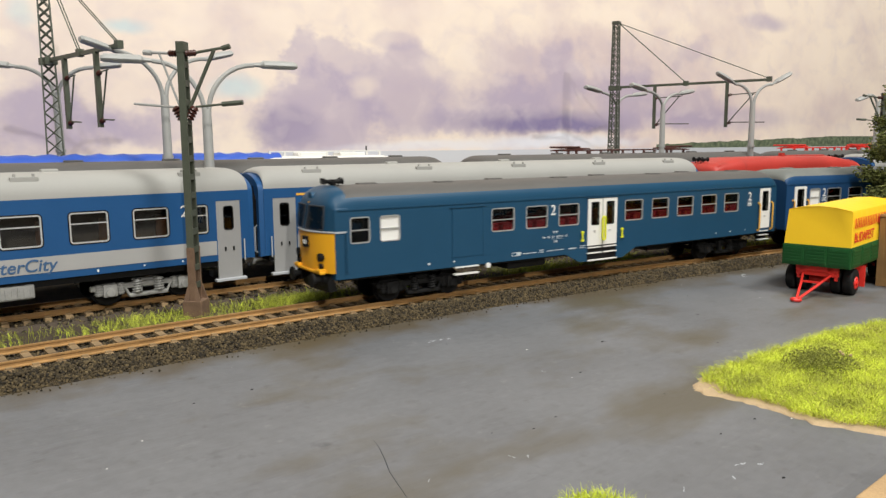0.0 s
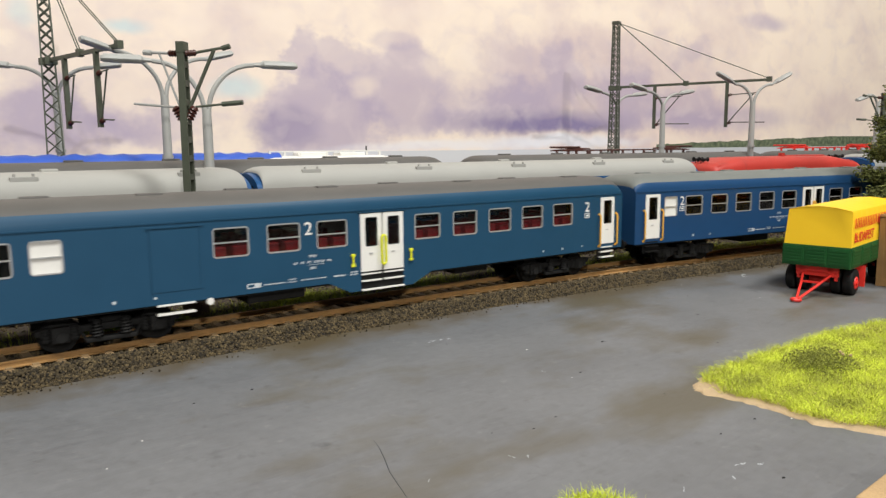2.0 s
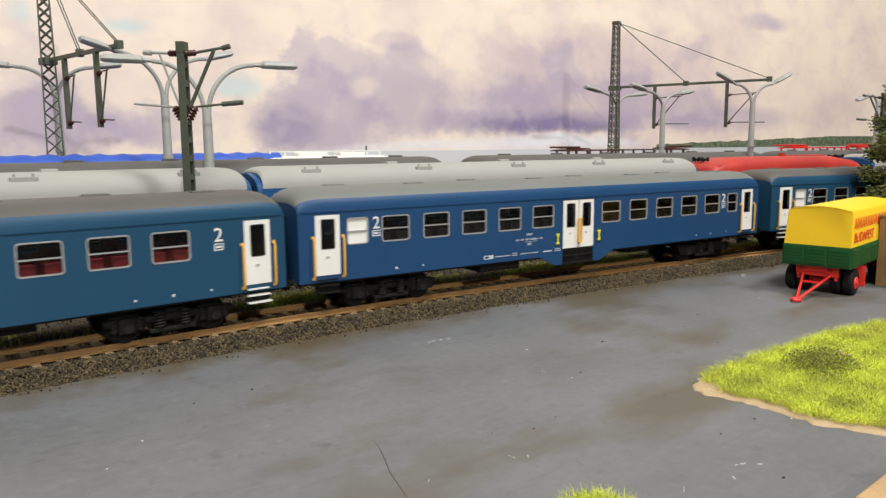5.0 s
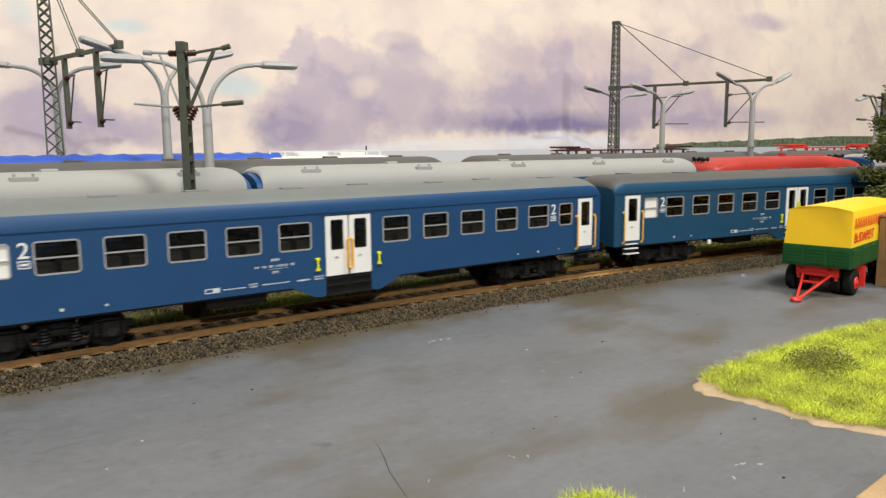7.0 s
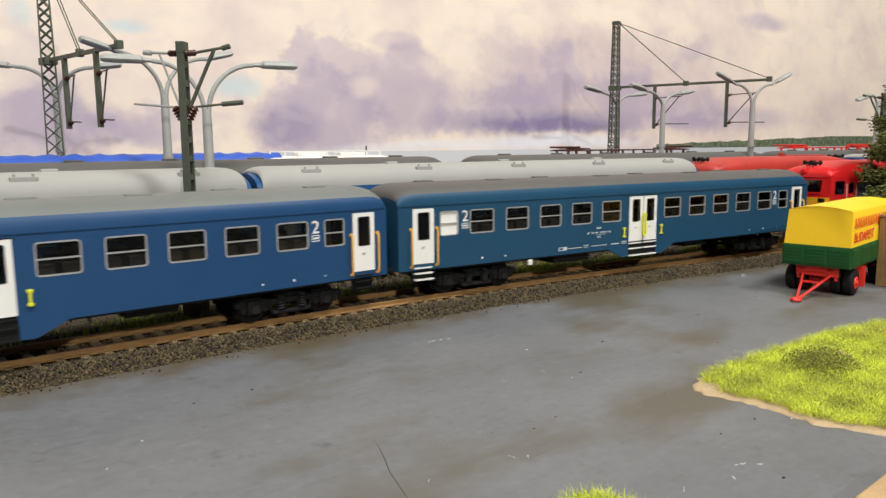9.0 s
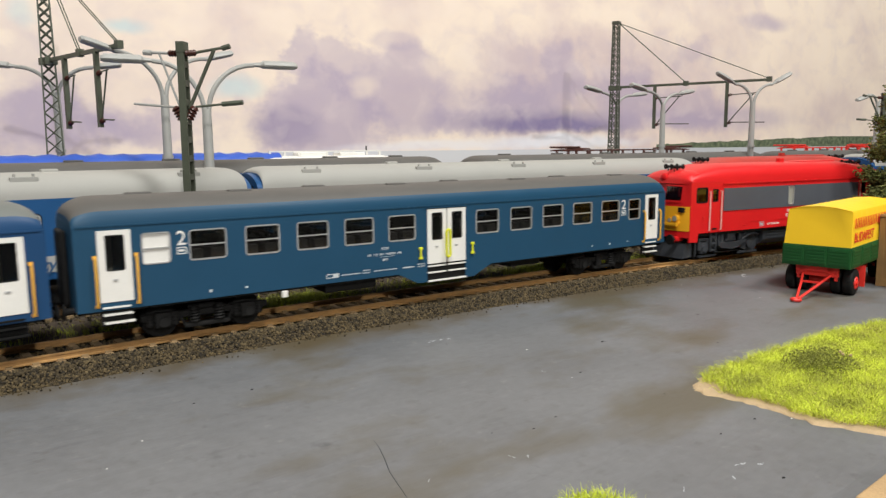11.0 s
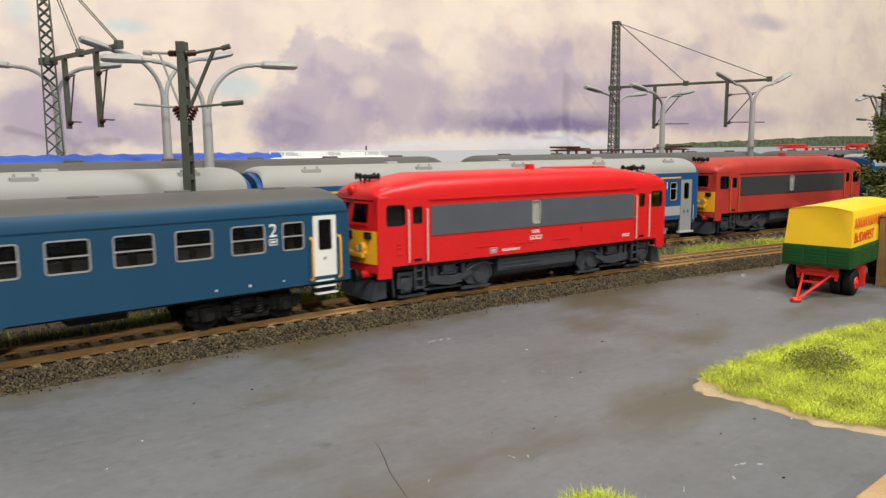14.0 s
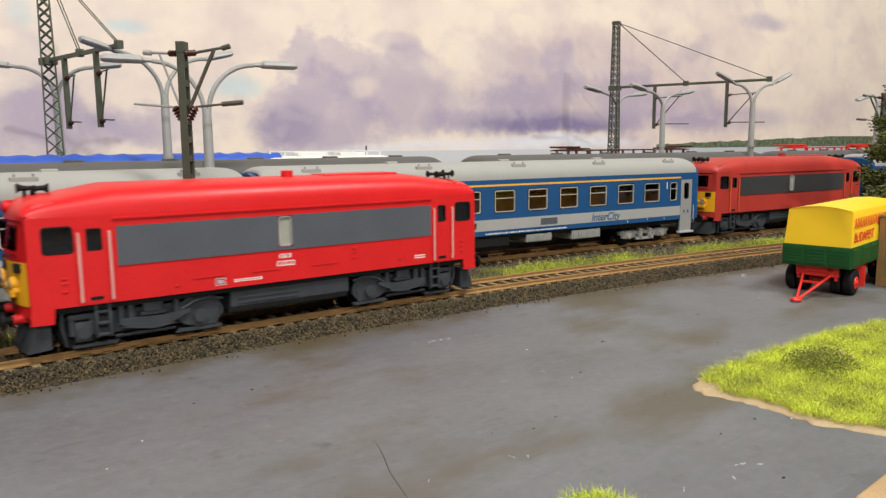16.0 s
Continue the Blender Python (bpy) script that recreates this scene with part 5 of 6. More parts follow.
for x, y, turn, size in ((360.8, -65.6, 20, 5.0), (358.0, -68.5, 35, 1.6), (109.4, -144.4, 100, 0.8), (112.2, -146.8, 60, 0.8), (156.3, -58.1, 10, 2.4), (161.5, -58.8, -10, 2.2), (69.3, -65.0, 70, 1.1), (88.4, -141.5, 30, 0.7), (143.4, -179.3, -20, 1.6), (146.5, -182.0, -25, 1.3), (136.6, -181.6, 40, 1.5), (160.3, -107.7, 80, 0.9), (124.3, -177.6, 30, 1.2)):
    for k in range(7):
        a = radians(turn)
        q, off = rnd.uniform(-1, 1) * size, rnd.uniform(-0.25, 0.25) * size
        m = Matrix.Translation((x + q * math.cos(a) - off * math.sin(a), y + q * math.sin(a) + off * math.cos(a), -6.0)) @ Matrix.Rotation(a + rnd.uniform(-0.3, 0.3), 4, "Z") @ Matrix.Diagonal((rnd.uniform(0.15, 0.45) * size, rnd.uniform(0.05, 0.11) * size, 0.045, 1))
        bmesh.ops.create_icosphere(bm, subdivisions=1, radius=1.0, matrix=m)
tagged(part("paint_scuffs", bm, M_GREYP), "pale scuffs and scratches in the yard paint", "scuffs", kind="stuff")
bm = bmesh.new()
pipe(bm, [(91.5, -117, -5.98), (90.2, -121, -5.98), (87.5, -127, -5.98), (84.5, -133, -5.98), (82.0, -140, -5.98), (79.5, -147, -5.98)], [0.03, 0.07, 0.09, 0.09, 0.07, 0.03], 6)
tagged(part("crack", bm, M_UNDER), "dark crack in the painted yard", "crack", kind="structure")

# ---- masts and lamps ----


def place(ob, s, lat, z, turn=0.0):
    ob.matrix_world = Matrix.Translation(along2(s, lat, z)) @ pose(0, 0, 0, 0, 0, heading2(s) + turn)
    return ob


def insulator(bm, a, b, r=1.2):
    """A ribbed insulator, turned in one piece."""
    a, b = Vector(a), Vector(b)
    steps = ((0.0, 0.55), (0.06, 1.0), (0.16, 0.85), (0.24, 0.5), (0.30, 1.0), (0.40, 0.85), (0.48, 0.5), (0.54, 1.0), (0.64, 0.85), (0.72, 0.5), (0.78, 1.0), (0.88, 0.85), (1.0, 0.5))
    pipe(bm, [a.lerp(b, q) for q, _ in steps], [r * w for _, w in steps], 10)


def beam_mast(label):
    """Mast of two channels with battens; arms over both tracks. y is across the tracks."""
    t = thing("catenary_mast", label, "mast", "batten masts")
    bm = bmesh.new()
    for z0, z1, w0, w1 in ((2, 101, 2.6, 1.6),):
        for e in (-1, 1):
            prof0 = [(e * w0 - 0.5, -1.3), (e * w0 + 0.5, -1.3), (e * w0 + 0.5, 1.3), (e * w0 - 0.5, 1.3)]
            prof1 = [(e * w1 - 0.5, -1.3), (e * w1 + 0.5, -1.3), (e * w1 + 0.5, 1.3), (e * w1 - 0.5, 1.3)]
            loft(bm, [[(a, b, z0) for a, b in prof0], [(a, b, z1) for a, b in prof1]])
        box(bm, -1.6, 1.6, 0.9, 1.25, 4, 100)
        for k in range(14):
            z = 8 + k * 7
            w = w0 + (w1 - w0) * (z - z0) / (z1 - z0)
            box(bm, -w, w, -1.4, -0.9, z, z + 2.4)
    box(bm, -2.3, 2.3, -1.5, 1.5, 97.5, 101.5)
    part("mast_beam", bm, M_MAST, t)
    bm = bmesh.new()
    box(bm, -4.0, 4.0, -3.8, 3.8, -6.0, 3.2, 0.35)
    box(bm, -4.6, 4.6, -4.4, 4.4, -6.0, -4.4, 0.3)
    for a in (-1, 1):
        for b in (-1, 1):
            loft(bm, [[(a * 3.5 + d, b * 3.4, 3.0), (a * 3.5 + d, b * 1.2, 3.0), (a * 2.4 + d, b * 1.2, 11.0)] for d in (-0.35, 0.35)])
    for a in (-2.55, 2.55):
        box(bm, a - 0.6, a + 0.6, -1.4, 1.4, 3.0, 24.0)
    part("foot", bm, M_RUST, t, "rusty brown footing block")
    for e in (-1, 1):
        r_ = 18.5 if e < 0 else 15.0
        bm = bmesh.new()
        rod(bm, (0, e * 5, 97.5), (0, e * r_, 99.5 if e < 0 else 98), 0.55)
        rod(bm, (0, e * 1.8, 77), (0, e * (r_ - 6), 98.8 if e < 0 else 97.5), 0.75 if e < 0 else 0.45)
        rod(bm, (0, e * 4, 77.5), (0, e * (r_ + 4 if e < 0 else r_ + 5), 79), 0.45)
        rod(bm, (0, e * (r_ - 3), 98.9 if e < 0 else 97.7), (0, e * r_, 99.6 if e < 0 else 98), 1.0)
        if e < 0:
            rod(bm, (0, e * (r_ - 4), 78.4), (0, e * (r_ + 4), 79), 0.95)
        part("bracket_arm", bm, M_LAMP if e > 0 else M_MAST, t)
        part("insulator", one(insulator, (0, e * 1.4, 97.2), (0, e * 5.5, 97.5), 1.3), M_INSUL, t, "", True)
        part("insulator", one(insulator, (0, e * 1.4, 73.0), (0, e * 4.0, 77.6), 1.8), M_INSUL, t, "", True)
    return t


place(beam_mast("olive grey batten mast with two catenary arms on a rusty foot"), 0.1045, 0.0285, 0.0, 48)
place(beam_mast("olive grey batten mast half hidden behind the tree"), 0.690, 0.088, 0.004, -120)


def lattice_mast(height, label, arm_z, arm, hangers, drop=36, reach=20, foot_w=4.6, top_w=2.3, twist=0):
    """Tapered four-legged lattice mast with a long cross arm stayed from its top."""
    t = thing("lattice_mast", label, "mast")
    bm = bmesh.new()

    def w(z):
        return foot_w + (top_w - foot_w) * z / height
    for a in (-1, 1):
        for b in (-1, 1):
            rod(bm, (a * w(0), b * w(0), 0), (a * w(height), b * w(height), height), 0.6, 4)
    z, k = 2.0, 0
    while z < height - 5:
        z2 = z + 1.9 * w(z)
        for a in (-1, 1):
            e = 1 if k % 2 else -1
            rod(bm, (-e * w(z), a * w(z), z), (e * w(z2), a * w(z2), z2), 0.36, 4)
            rod(bm, (e * w(z), a * w(z), z), (-e * w(z2), a * w(z2), z2), 0.36, 4)
            rod(bm, (a * w(z), -e * w(z), z), (a * w(z2), e * w(z2), z2), 0.36, 4)
            rod(bm, (a * w(z), e * w(z), z), (a * w(z2), -e * w(z2), z2), 0.36, 4)
        z, k = z2, k + 1
    box(bm, -top_w - 0.8, top_w + 0.8, -top_w - 0.8, top_w + 0.8, height - 2, height + 0.6)
    bmesh.ops.rotate(bm, verts=bm.verts, cent=(0, 0, 0), matrix=Matrix.Rotation(radians(twist), 3, "Z"))
    part("lattice", bm, M_MAST, t)
    part("base", one(box, -8, 8, -8, 8, -8, 0.5, 0.6), M_RUST, t)
    bm = bmesh.new()
    box(bm, -1.0, 1.0, -arm, 3, arm_z - 1.0, arm_z + 1.0)
    box(bm, -3.4, 3.4, -5, 5, arm_z - 2.5, arm_z + 1.4)
    part("cross_arm", bm, M_MAST, t)
    for y in (arm * 0.48, arm * 0.985):
        bm = bmesh.new()
        for e in (-0.6, 0.6):
            rod(bm, (e, -y, arm_z + 1), (e * 1.5, -top_w, height - 1), 0.32, 6)
        box(bm, -1.5, 1.5, -y - 2, -y + 2, arm_z - 1.6, arm_z + 2.4)
        part("stay", bm, M_MAST, t)
    for y in hangers:
        h = part("hanger", one(box, -1.2, 1.2, -y - 1.2, -y + 1.2, arm_z - drop, arm_z), M_MAST, t)
        for dz in (-drop * 0.3, 3 - drop):
            part("insulator", one(insulator, (0, -y - 1, arm_z + dz), (0, -y - 4, arm_z + dz + 0.6), 1.3), M_INSUL, h, "", True)
        bm = bmesh.new()
        rod(bm, (0, -y - 3, arm_z + 0.5 - drop * 0.3), (0, -y - reach * 0.8, arm_z + 1.2 - drop * 0.3), 0.4, 6)
        rod(bm, (0, -y - 3, arm_z + 4 - drop), (0, -y - reach, arm_z + 3.4 - drop), 0.4, 6)
        rod(bm, (0, -y - 2, arm_z + 4 - drop), (0, -y - reach * 0.7, arm_z + 1 - drop * 0.3), 0.45, 6)
        part("bracket_arm", bm, M_MAST, h)
    return t


place(lattice_mast(165, "tall olive lattice mast with a stayed cross arm behind the trains", 108.3, 130, (36, 96), 37, 30), 0.5008, 0.2198, 0.005, 27.5)
place(lattice_mast(165, "tall olive lattice mast with stays beside the blue tarpaulin wagons", 107.8, 90, (22.5, 62.4), 39.4, 16, 5.0, 2.6, -20), 0.0929, 0.2249, 0.005, 11.1)


def yard_lamp(height, reach, rise, label, head=24.0, tilt=0.0):
    """Two-armed yard lamp; arms along x."""
    t = thing("yard_lamp", label, "lamp", "two-armed yard lamps")
    bm = bmesh.new()
    pipe(bm, [(0, 0, 0), (0, 0, height * 0.93), (0, 0, height)], [2.6, 2.2, 1.9], 12)
    rod(bm, (0, 0, height * 0.62), (0, 0, height * 0.64), 2.9, 12)
    part("pole", bm, M_LAMP, t, "", True)
    for e in (-1, 1):
        bm = bmesh.new()
        end = reach - head
        pts = [(e * 0.9, 0, height - 6)] + [(e * (0.9 + (end - 0.9) * (1 - math.cos(radians(q)))), 0, height - 2 + rise * math.sin(radians(q))) for q in range(0, 91, 10)]
        pipe(bm, pts, 1.15, 8)
        part("arm", bm, M_LAMP, t, "", True)
        bm = bmesh.new()
        z0 = height - 2 + rise
        secs = []
        for q, w, h in ((0, 1.1, 1.2), (0.16, 1.7, 1.7), (0.22, 3.2, 2.6), (0.6, 3.5, 2.9), (0.93, 3.2, 2.6), (1.0, 2.2, 1.6)):
            secs.append([(e * (end + head * q), w * math.cos(a), z0 + tilt * q + h * (0.9 * math.sin(a) if math.sin(a) > 0 else 0.55 * math.sin(a))) for a in [2 * math.pi * i / 12 for i in range(12)]])
        loft(bm, secs)
        part("lamp_head", bm, M_LAMP, t, "", True)
    return t


place(yard_lamp(80, 43.6, 23, "pale grey two-armed yard lamp", head=21), 0.1324, 0.0875, 0.000, -8.9)
place(yard_lamp(88.4, 41.4, 22.6, "pale grey two-armed yard lamp with raised heads", head=16, tilt=4), 0.1316, 0.1501, 0.002, 10.4)
place(yard_lamp(92.7, 31.4, 16, "pale grey two-armed yard lamp with raised heads", head=15.5, tilt=8), 0.5412, 0.1029, 0.002, -20.4)
place(yard_lamp(90.2, 52, 13.2, "pale grey two-armed yard lamp behind grey roofs", head=24, tilt=3.3), 0.5063, 0.1648, 0.004, 15.8)
place(yard_lamp(87.8, 36.6, 17.7, "pale grey two-armed yard lamp beside a lattice mast", head=16, tilt=1.5), 0.096, 0.2276, 0.006, -26.1)
place(yard_lamp(91.3, 58, 13, "pale grey two-armed yard lamp beside a lattice mast", head=30, tilt=3), 0.510, 0.2278, 0.006, 19.7)
place(yard_lamp(92, 36, 14, "pale grey two-armed yard lamp beside the far tree", tilt=-6), 0.775, 0.15, 0.006)

# ---- rear sidings ----


def grey_coach(label, body):
    t = thing("siding_coach", label, "coach", "coaches on the rear sidings")
    for side in (-1, 1):
        wins = [(c - 6, c + 6, 25, 35) for c in [-110 + 24 * k for k in range(10)]]
        part("side_wall", one(holed, -138, 138, 12.5, 39, side * 16.4, side * 15.5, wins), body, t)
        for a, b, c, d in wins:
            window(t, a, b, c, d, side * 16.4, side)
    roof(t, (-138, 138), 16.4, 39, 48.5, M_ROOFD, body, 2)
    for k in range(6):
        part("roof_vent", one(box, -110 + k * 44 - 4, -110 + k * 44 + 4, -2, 2, 48, 49.4, 0.4), M_ROOFD, t)
    part("end_wall", one(box, -138, -137, -15.4, 15.4, 12.5, 39), body, t)
    part("end_wall", one(box, 137, 138, -15.4, 15.4, 12.5, 39), body, t)
    part("underframe", one(box, -134, 134, -14, 14, 10.5, 13), M_BLACK, t)
    part("inner_floor", one(box, -136, 136, -15.4, 15.4, 15, 15.6), M_SEATB, t)
    for bx in (-97, 97):
        bogie(t, bx, M_BOGIE)
    return t


z3 = 0.0077
gc = grey_coach("blue siding coach with a dark grey roof", M_BLUE2)
place(gc, 0.145, 0.118, z3)
for s in (-0.14, 0.430, 0.715):
    copy_thing(gc, Matrix.Translation(along2(s, 0.118, z3)) @ pose(0, 0, 0, 0, 0, heading2(s)))


def tarp_wagon(label):
    t = thing("tarpaulin_wagon", label, "wagon", "tarpaulin wagons")
    secs = []
    for i in range(41):
        x = -78 + 156 * i / 40
        puff = 0.5 * math.sin(i * 1.9) + 0.35 * math.sin(i * 4.1)
        secs.append([(x, -15.5 * math.copysign(abs(math.cos(a)) ** 0.5, math.cos(a)), 14 + (37.5 + puff * 0.8) * math.sin(a) ** 0.7) for a in [math.pi * k / 14 for k in range(15)]])
    bm = bmesh.new()
    loft(bm, secs)
    part("tarpaulin", bm, M_BTARP, t, "wrinkled royal blue tarpaulin", True)
    part("underframe", one(box, -80, 80, -14, 14, 10, 14.2), M_BLACK, t)
    for bx in (-48, 48):
        bogie(t, bx, M_BOGIE, base=21)
    return t


tw = tarp_wagon("freight wagon under a royal blue tarpaulin")
place(tw, 0.1265, 0.176, z3)
for s in (-0.0375, -0.2015):
    copy_thing(tw, Matrix.Translation(along2(s, 0.176, z3)) @ pose(0, 0, 0, 0, 0, heading2(s)))


def white_railcar():
    t = thing("railcar", "white railcar with roof equipment rails", "railcar")
    part("body", one(box, -48, 48, -15, 15, 11, 40, 2), M_WHITE, t)
    roof(t, (-48, 48), 15, 40, 47.0, M_WHITE, M_WHITE, 3, drop=12)
    bm = bmesh.new()
    box(bm, -40, 38, -5, -4.4, 49.4, 50.2)
    for k in range(9):
        box(bm, -40 + k * 9.6, -38.6 + k * 9.6, -5, -4.4, 46, 49.6)
    box(bm, -20, -2, -6, 6, 46, 49.2, 0.6)
    box(bm, 8, 26, -6, 6, 46, 48.9, 0.6)
    part("roof_rail", bm, M_WHITE, t)
    part("aerial", one(rod, (30, 0, 46), (30, 0, 53), 0.5), M_BLACK, t)
    part("underframe", one(box, -46, 46, -13, 13, 8, 11.2), M_BLACK, t)
    for bx in (-30, 30):
        bogie(t, bx, M_BOGIE, base=22)
    return t


place(white_railcar(), 0.230, 0.176, z3 + 0.0022)


def electric_loco(label, body, gear):
    t = thing("electric_locomotive", label, "locomotive", "electric locomotives on the rear sidings")
    part("body", one(box, -88, 88, -16.5, 16.5, 12, 41, 2), body, t)
    roof(t, (-88, 88), 16.5, 41, 46.0, M_ROOFD, body, 3, drop=10)
    for e in (-1, 1):
        bm = bmesh.new()
        for y in (-7, 7):
            rod(bm, (e * 68, y, 49), (e * 40, y * 0.7, 50.2), 0.6, 6)
            rod(bm, (e * 40, y * 0.7, 50.2), (e * 66, y * 0.9, 51.2), 0.5, 6)
            for x in (44, 64):
                insulator(bm, (e * x, y, 45.5), (e * x, y, 48.6), 1.4)
        box(bm, e * 70, e * 38, -8, -7.2, 48.4, 49.2)
        box(bm, e * 70, e * 38, 7.2, 8, 48.4, 49.2)
        rod(bm, (e * 64, -16, 51.6), (e * 64, 16, 51.6), 0.7, 6)
        rod(bm, (e * 60, -16, 51.6), (e * 60, 16, 51.6), 0.7, 6)
        tagged(part("pantograph", bm, gear, t), kind="stuff")
    bm = bmesh.new()
    rod(bm, (-36, 0, 49), (36, 0, 49), 0.6, 6)
    for k in range(7):
        insulator(bm, (-36 + 12 * k, 0, 46), (-36 + 12 * k, 0, 49), 1.3)
    tagged(part("roof_line", bm, gear, t), kind="stuff")
    part("underframe", one(box, -86, 86, -13, 13, 8, 12.2), M_BLACK, t)
    for bx in (-50, 50):
        bogie(t, bx, M_BOGIE)
    return t


el = electric_loco("electric locomotive with folded brown pantographs", M_ICBLUE, material("brown_pantograph_paint", (0.075, 0.022, 0.016), 0.6))
place(el, 0.475, 0.176, z3 + 0.0015)
el2 = electric_loco("red electric locomotive with red roof gear", M_RED, M_REDPL)
place(el2, 0.735, 0.176, z3 + 0.0015)

# ---- the yard: trailer, crate, tree ----


def wheel_pair(t, x, y0):
    for k, y in enumerate((y0, y0 + (5.0 if y0 < 0 else -5.0))):
        bm = bmesh.new()
        bmesh.ops.create_cone(bm, cap_ends=True, segments=28, radius1=6.0, radius2=6.0, depth=4.3, matrix=pose(x, y, 6.0, 90))
        bmesh.ops.bevel(bm, geom=[e for e in bm.edges if e.calc_length() > 0 and len(e.link_faces) == 2 and e.calc_face_angle() > 1], offset=0.9, segments=3, affect="EDGES", profile=0.5)
        w = part("wheel", bm, M_TYRE, t, "black rubber tyre", True)
        if k == 0:
            s = 1 if y0 > 0 else -1
            bm = bmesh.new()
            rod(bm, (x, y + s * 1.6, 5.7), (x, y + s * 2.45, 5.7), 3.1, 20, 2.7)
            rod(bm, (x, y + s * 2.4, 5.7), (x, y + s * 3.0, 5.7), 1.2, 12)
            for q in range(6):
                a = q * math.pi / 3
                rod(bm, (x + 2 * math.cos(a), y + s * 2.4, 5.7 + 2 * math.sin(a)), (x + 2 * math.cos(a), y + s * 2.75, 5.7 + 2 * math.sin(a)), 0.35, 6)
            part("rim", bm, M_REDPL, w, "red wheel rim", True)


def trailer():
    t = thing("truck_trailer", "drawbar trailer with yellow tarpaulin, green sides and red chassis", "trailer")
    L, W = 82, 14.6
    bm = bmesh.new()
    box(bm, 0, L, -W, W, 12.8, 22.4, 0.25)
    part("tray", bm, M_GREEN, t, "dark green ribbed tray")
    for y, e in ((-W, -1), (W, 1)):
        for k in range(6):
            c = part("side_board", one(box, 1 + k * 13.4, 13.6 + k * 13.4, y + e * 0.35, y, 13.6, 21.8, 0.15), M_GREEN, t)
            bm = bmesh.new()
            for q in range(5):
                box(bm, 2 + k * 13.4, 12.6 + k * 13.4, y + e * 0.62, y + e * 0.3, 14.4 + q * 1.45, 15.1 + q * 1.45)
            part("rib", bm, M_GREEN, c)
    for k in range(3):
        c = part("front_board", one(box, -0.35, 0, -W + 0.5 + k * 9.6, -W + 9.5 + k * 9.6, 13.6, 21.8, 0.15), M_GREEN, t)
        bm = bmesh.new()
        for q in range(5):
            box(bm, -0.65, -0.3, -W + 1.2 + k * 9.6, -W + 8.8 + k * 9.6, 14.4 + q * 1.45, 15.1 + q * 1.45)
        part("rib", bm, M_GREEN, c)
    secs = []
    n = 46
    for i in range(n + 1):
        x = 0.4 + (L - 0.8) * i / n
        bulge = 0.24 * abs(math.sin(i * math.pi / 4.6)) if 0 < i < n else 0
        fx = (2.2 if i == 0 else (-2.2 if i == n else 0))
        sec = []
        for y, z in ((-14.2, 22.4), (-13.9 - bulge, 28), (-13.4 - bulge, 37.3), (-13.1, 38.3), (-7, 39.3), (0, 39.9), (7, 39.3), (13.1, 38.3), (13.4 + bulge, 37.3), (13.9 + bulge, 28), (14.2, 22.4)):
            sec.append((x + fx * max(0, (z - 22.4)) / 17, y, (z if 0 < i < n else min(z, 38.6 + (z - 38.6) * 0.35)) + (0.45 * abs(math.sin(i * math.pi / 4.6)) if z > 39 and 0 < i < n else 0)))
        secs.append(sec)
    bm = bmesh.new()
    loft(bm, secs)
    part("tarpaulin", bm, M_TARP, t, "taut yellow tarpaulin with red print", True)
    bm = bmesh.new()
    x = 4.0
    for k, wd in enumerate((3.6, 3.6, 3.6, 3.9, 3.6, 3.6, 3.9, 3.6, 3.6, 4.4, 1.2, 3.9, 3.6)):
        box(bm, x, x + 0.95, -14.34, -14.26, 30.6, 35.2)
        if wd > 2:
            box(bm, x + wd - 0.95, x + wd, -14.34, -14.26, 30.6, 35.2)
        x += wd + 1.5
    part("print", bm, M_REDPL, t, "red company name in plain shapes")
    lettering("print", "BUDAPEST", 6.2, M_REDPL, t, 18.5, -14.36, 24.4)
    # running gear
    bm = bmesh.new()
    for y in (-6, 6):
        box(bm, 2, L - 2, y - 1.2, y + 1.2, 9.6, 12.8)
    box(bm, 3, 16, -8.5, 8.5, 8.6, 10.4, 0.4)
    box(bm, 2, 4.5, -9, 9, 10.2, 12.8, 0.3)
    for x in (10, 68):
        rod(bm, (x, -12, 5.7), (x, 12, 5.7), 1.3, 10)
        box(bm, x - 7, x + 7, -8.6, -7.4, 6.6, 8.2)
        box(bm, x - 7, x + 7, 7.4, 8.6, 6.6, 8.2)
    for x in (17.5, 60):
        for y in (-13.6, 13.6):
            box(bm, x, x + 1.0, y - 2.2, y + 2.2, 3.0, 12.6)
    part("chassis", bm, M_REDPL, t, "bright red chassis")
    for x in (10, 68):
        for y in (-12.2, 12.2):
            wheel_pair(t, x, y)
    bm = bmesh.new()
    for y in (-6.2, 6.2):
        pipe(bm, [(4, y, 9.4), (-5, y * 0.62, 6.0), (-19.7, 0.5 * (1 if y > 0 else -1), 1.2)], 0.6, 6)
    box(bm, -4.6, -3.2, -4.4, 4.4, 5.9, 6.7)
    box(bm, 2.6, 4.6, -9, 9, 8.2, 10.2, 0.3)
    pts = [(-21.8 + 1.7 * math.cos(q), 1.7 * math.sin(q), 1.0) for q in [2 * math.pi * i / 14 for i in range(15)]]
    pipe(bm, pts, 0.75, 8)
    part("drawbar", bm, M_REDPL, t, "red drawbar with towing eye", True)
    return t


tr = trailer()
tr.matrix_world = pose(0.3378, -0.1108, -0.006, 0, 0, 5.2)


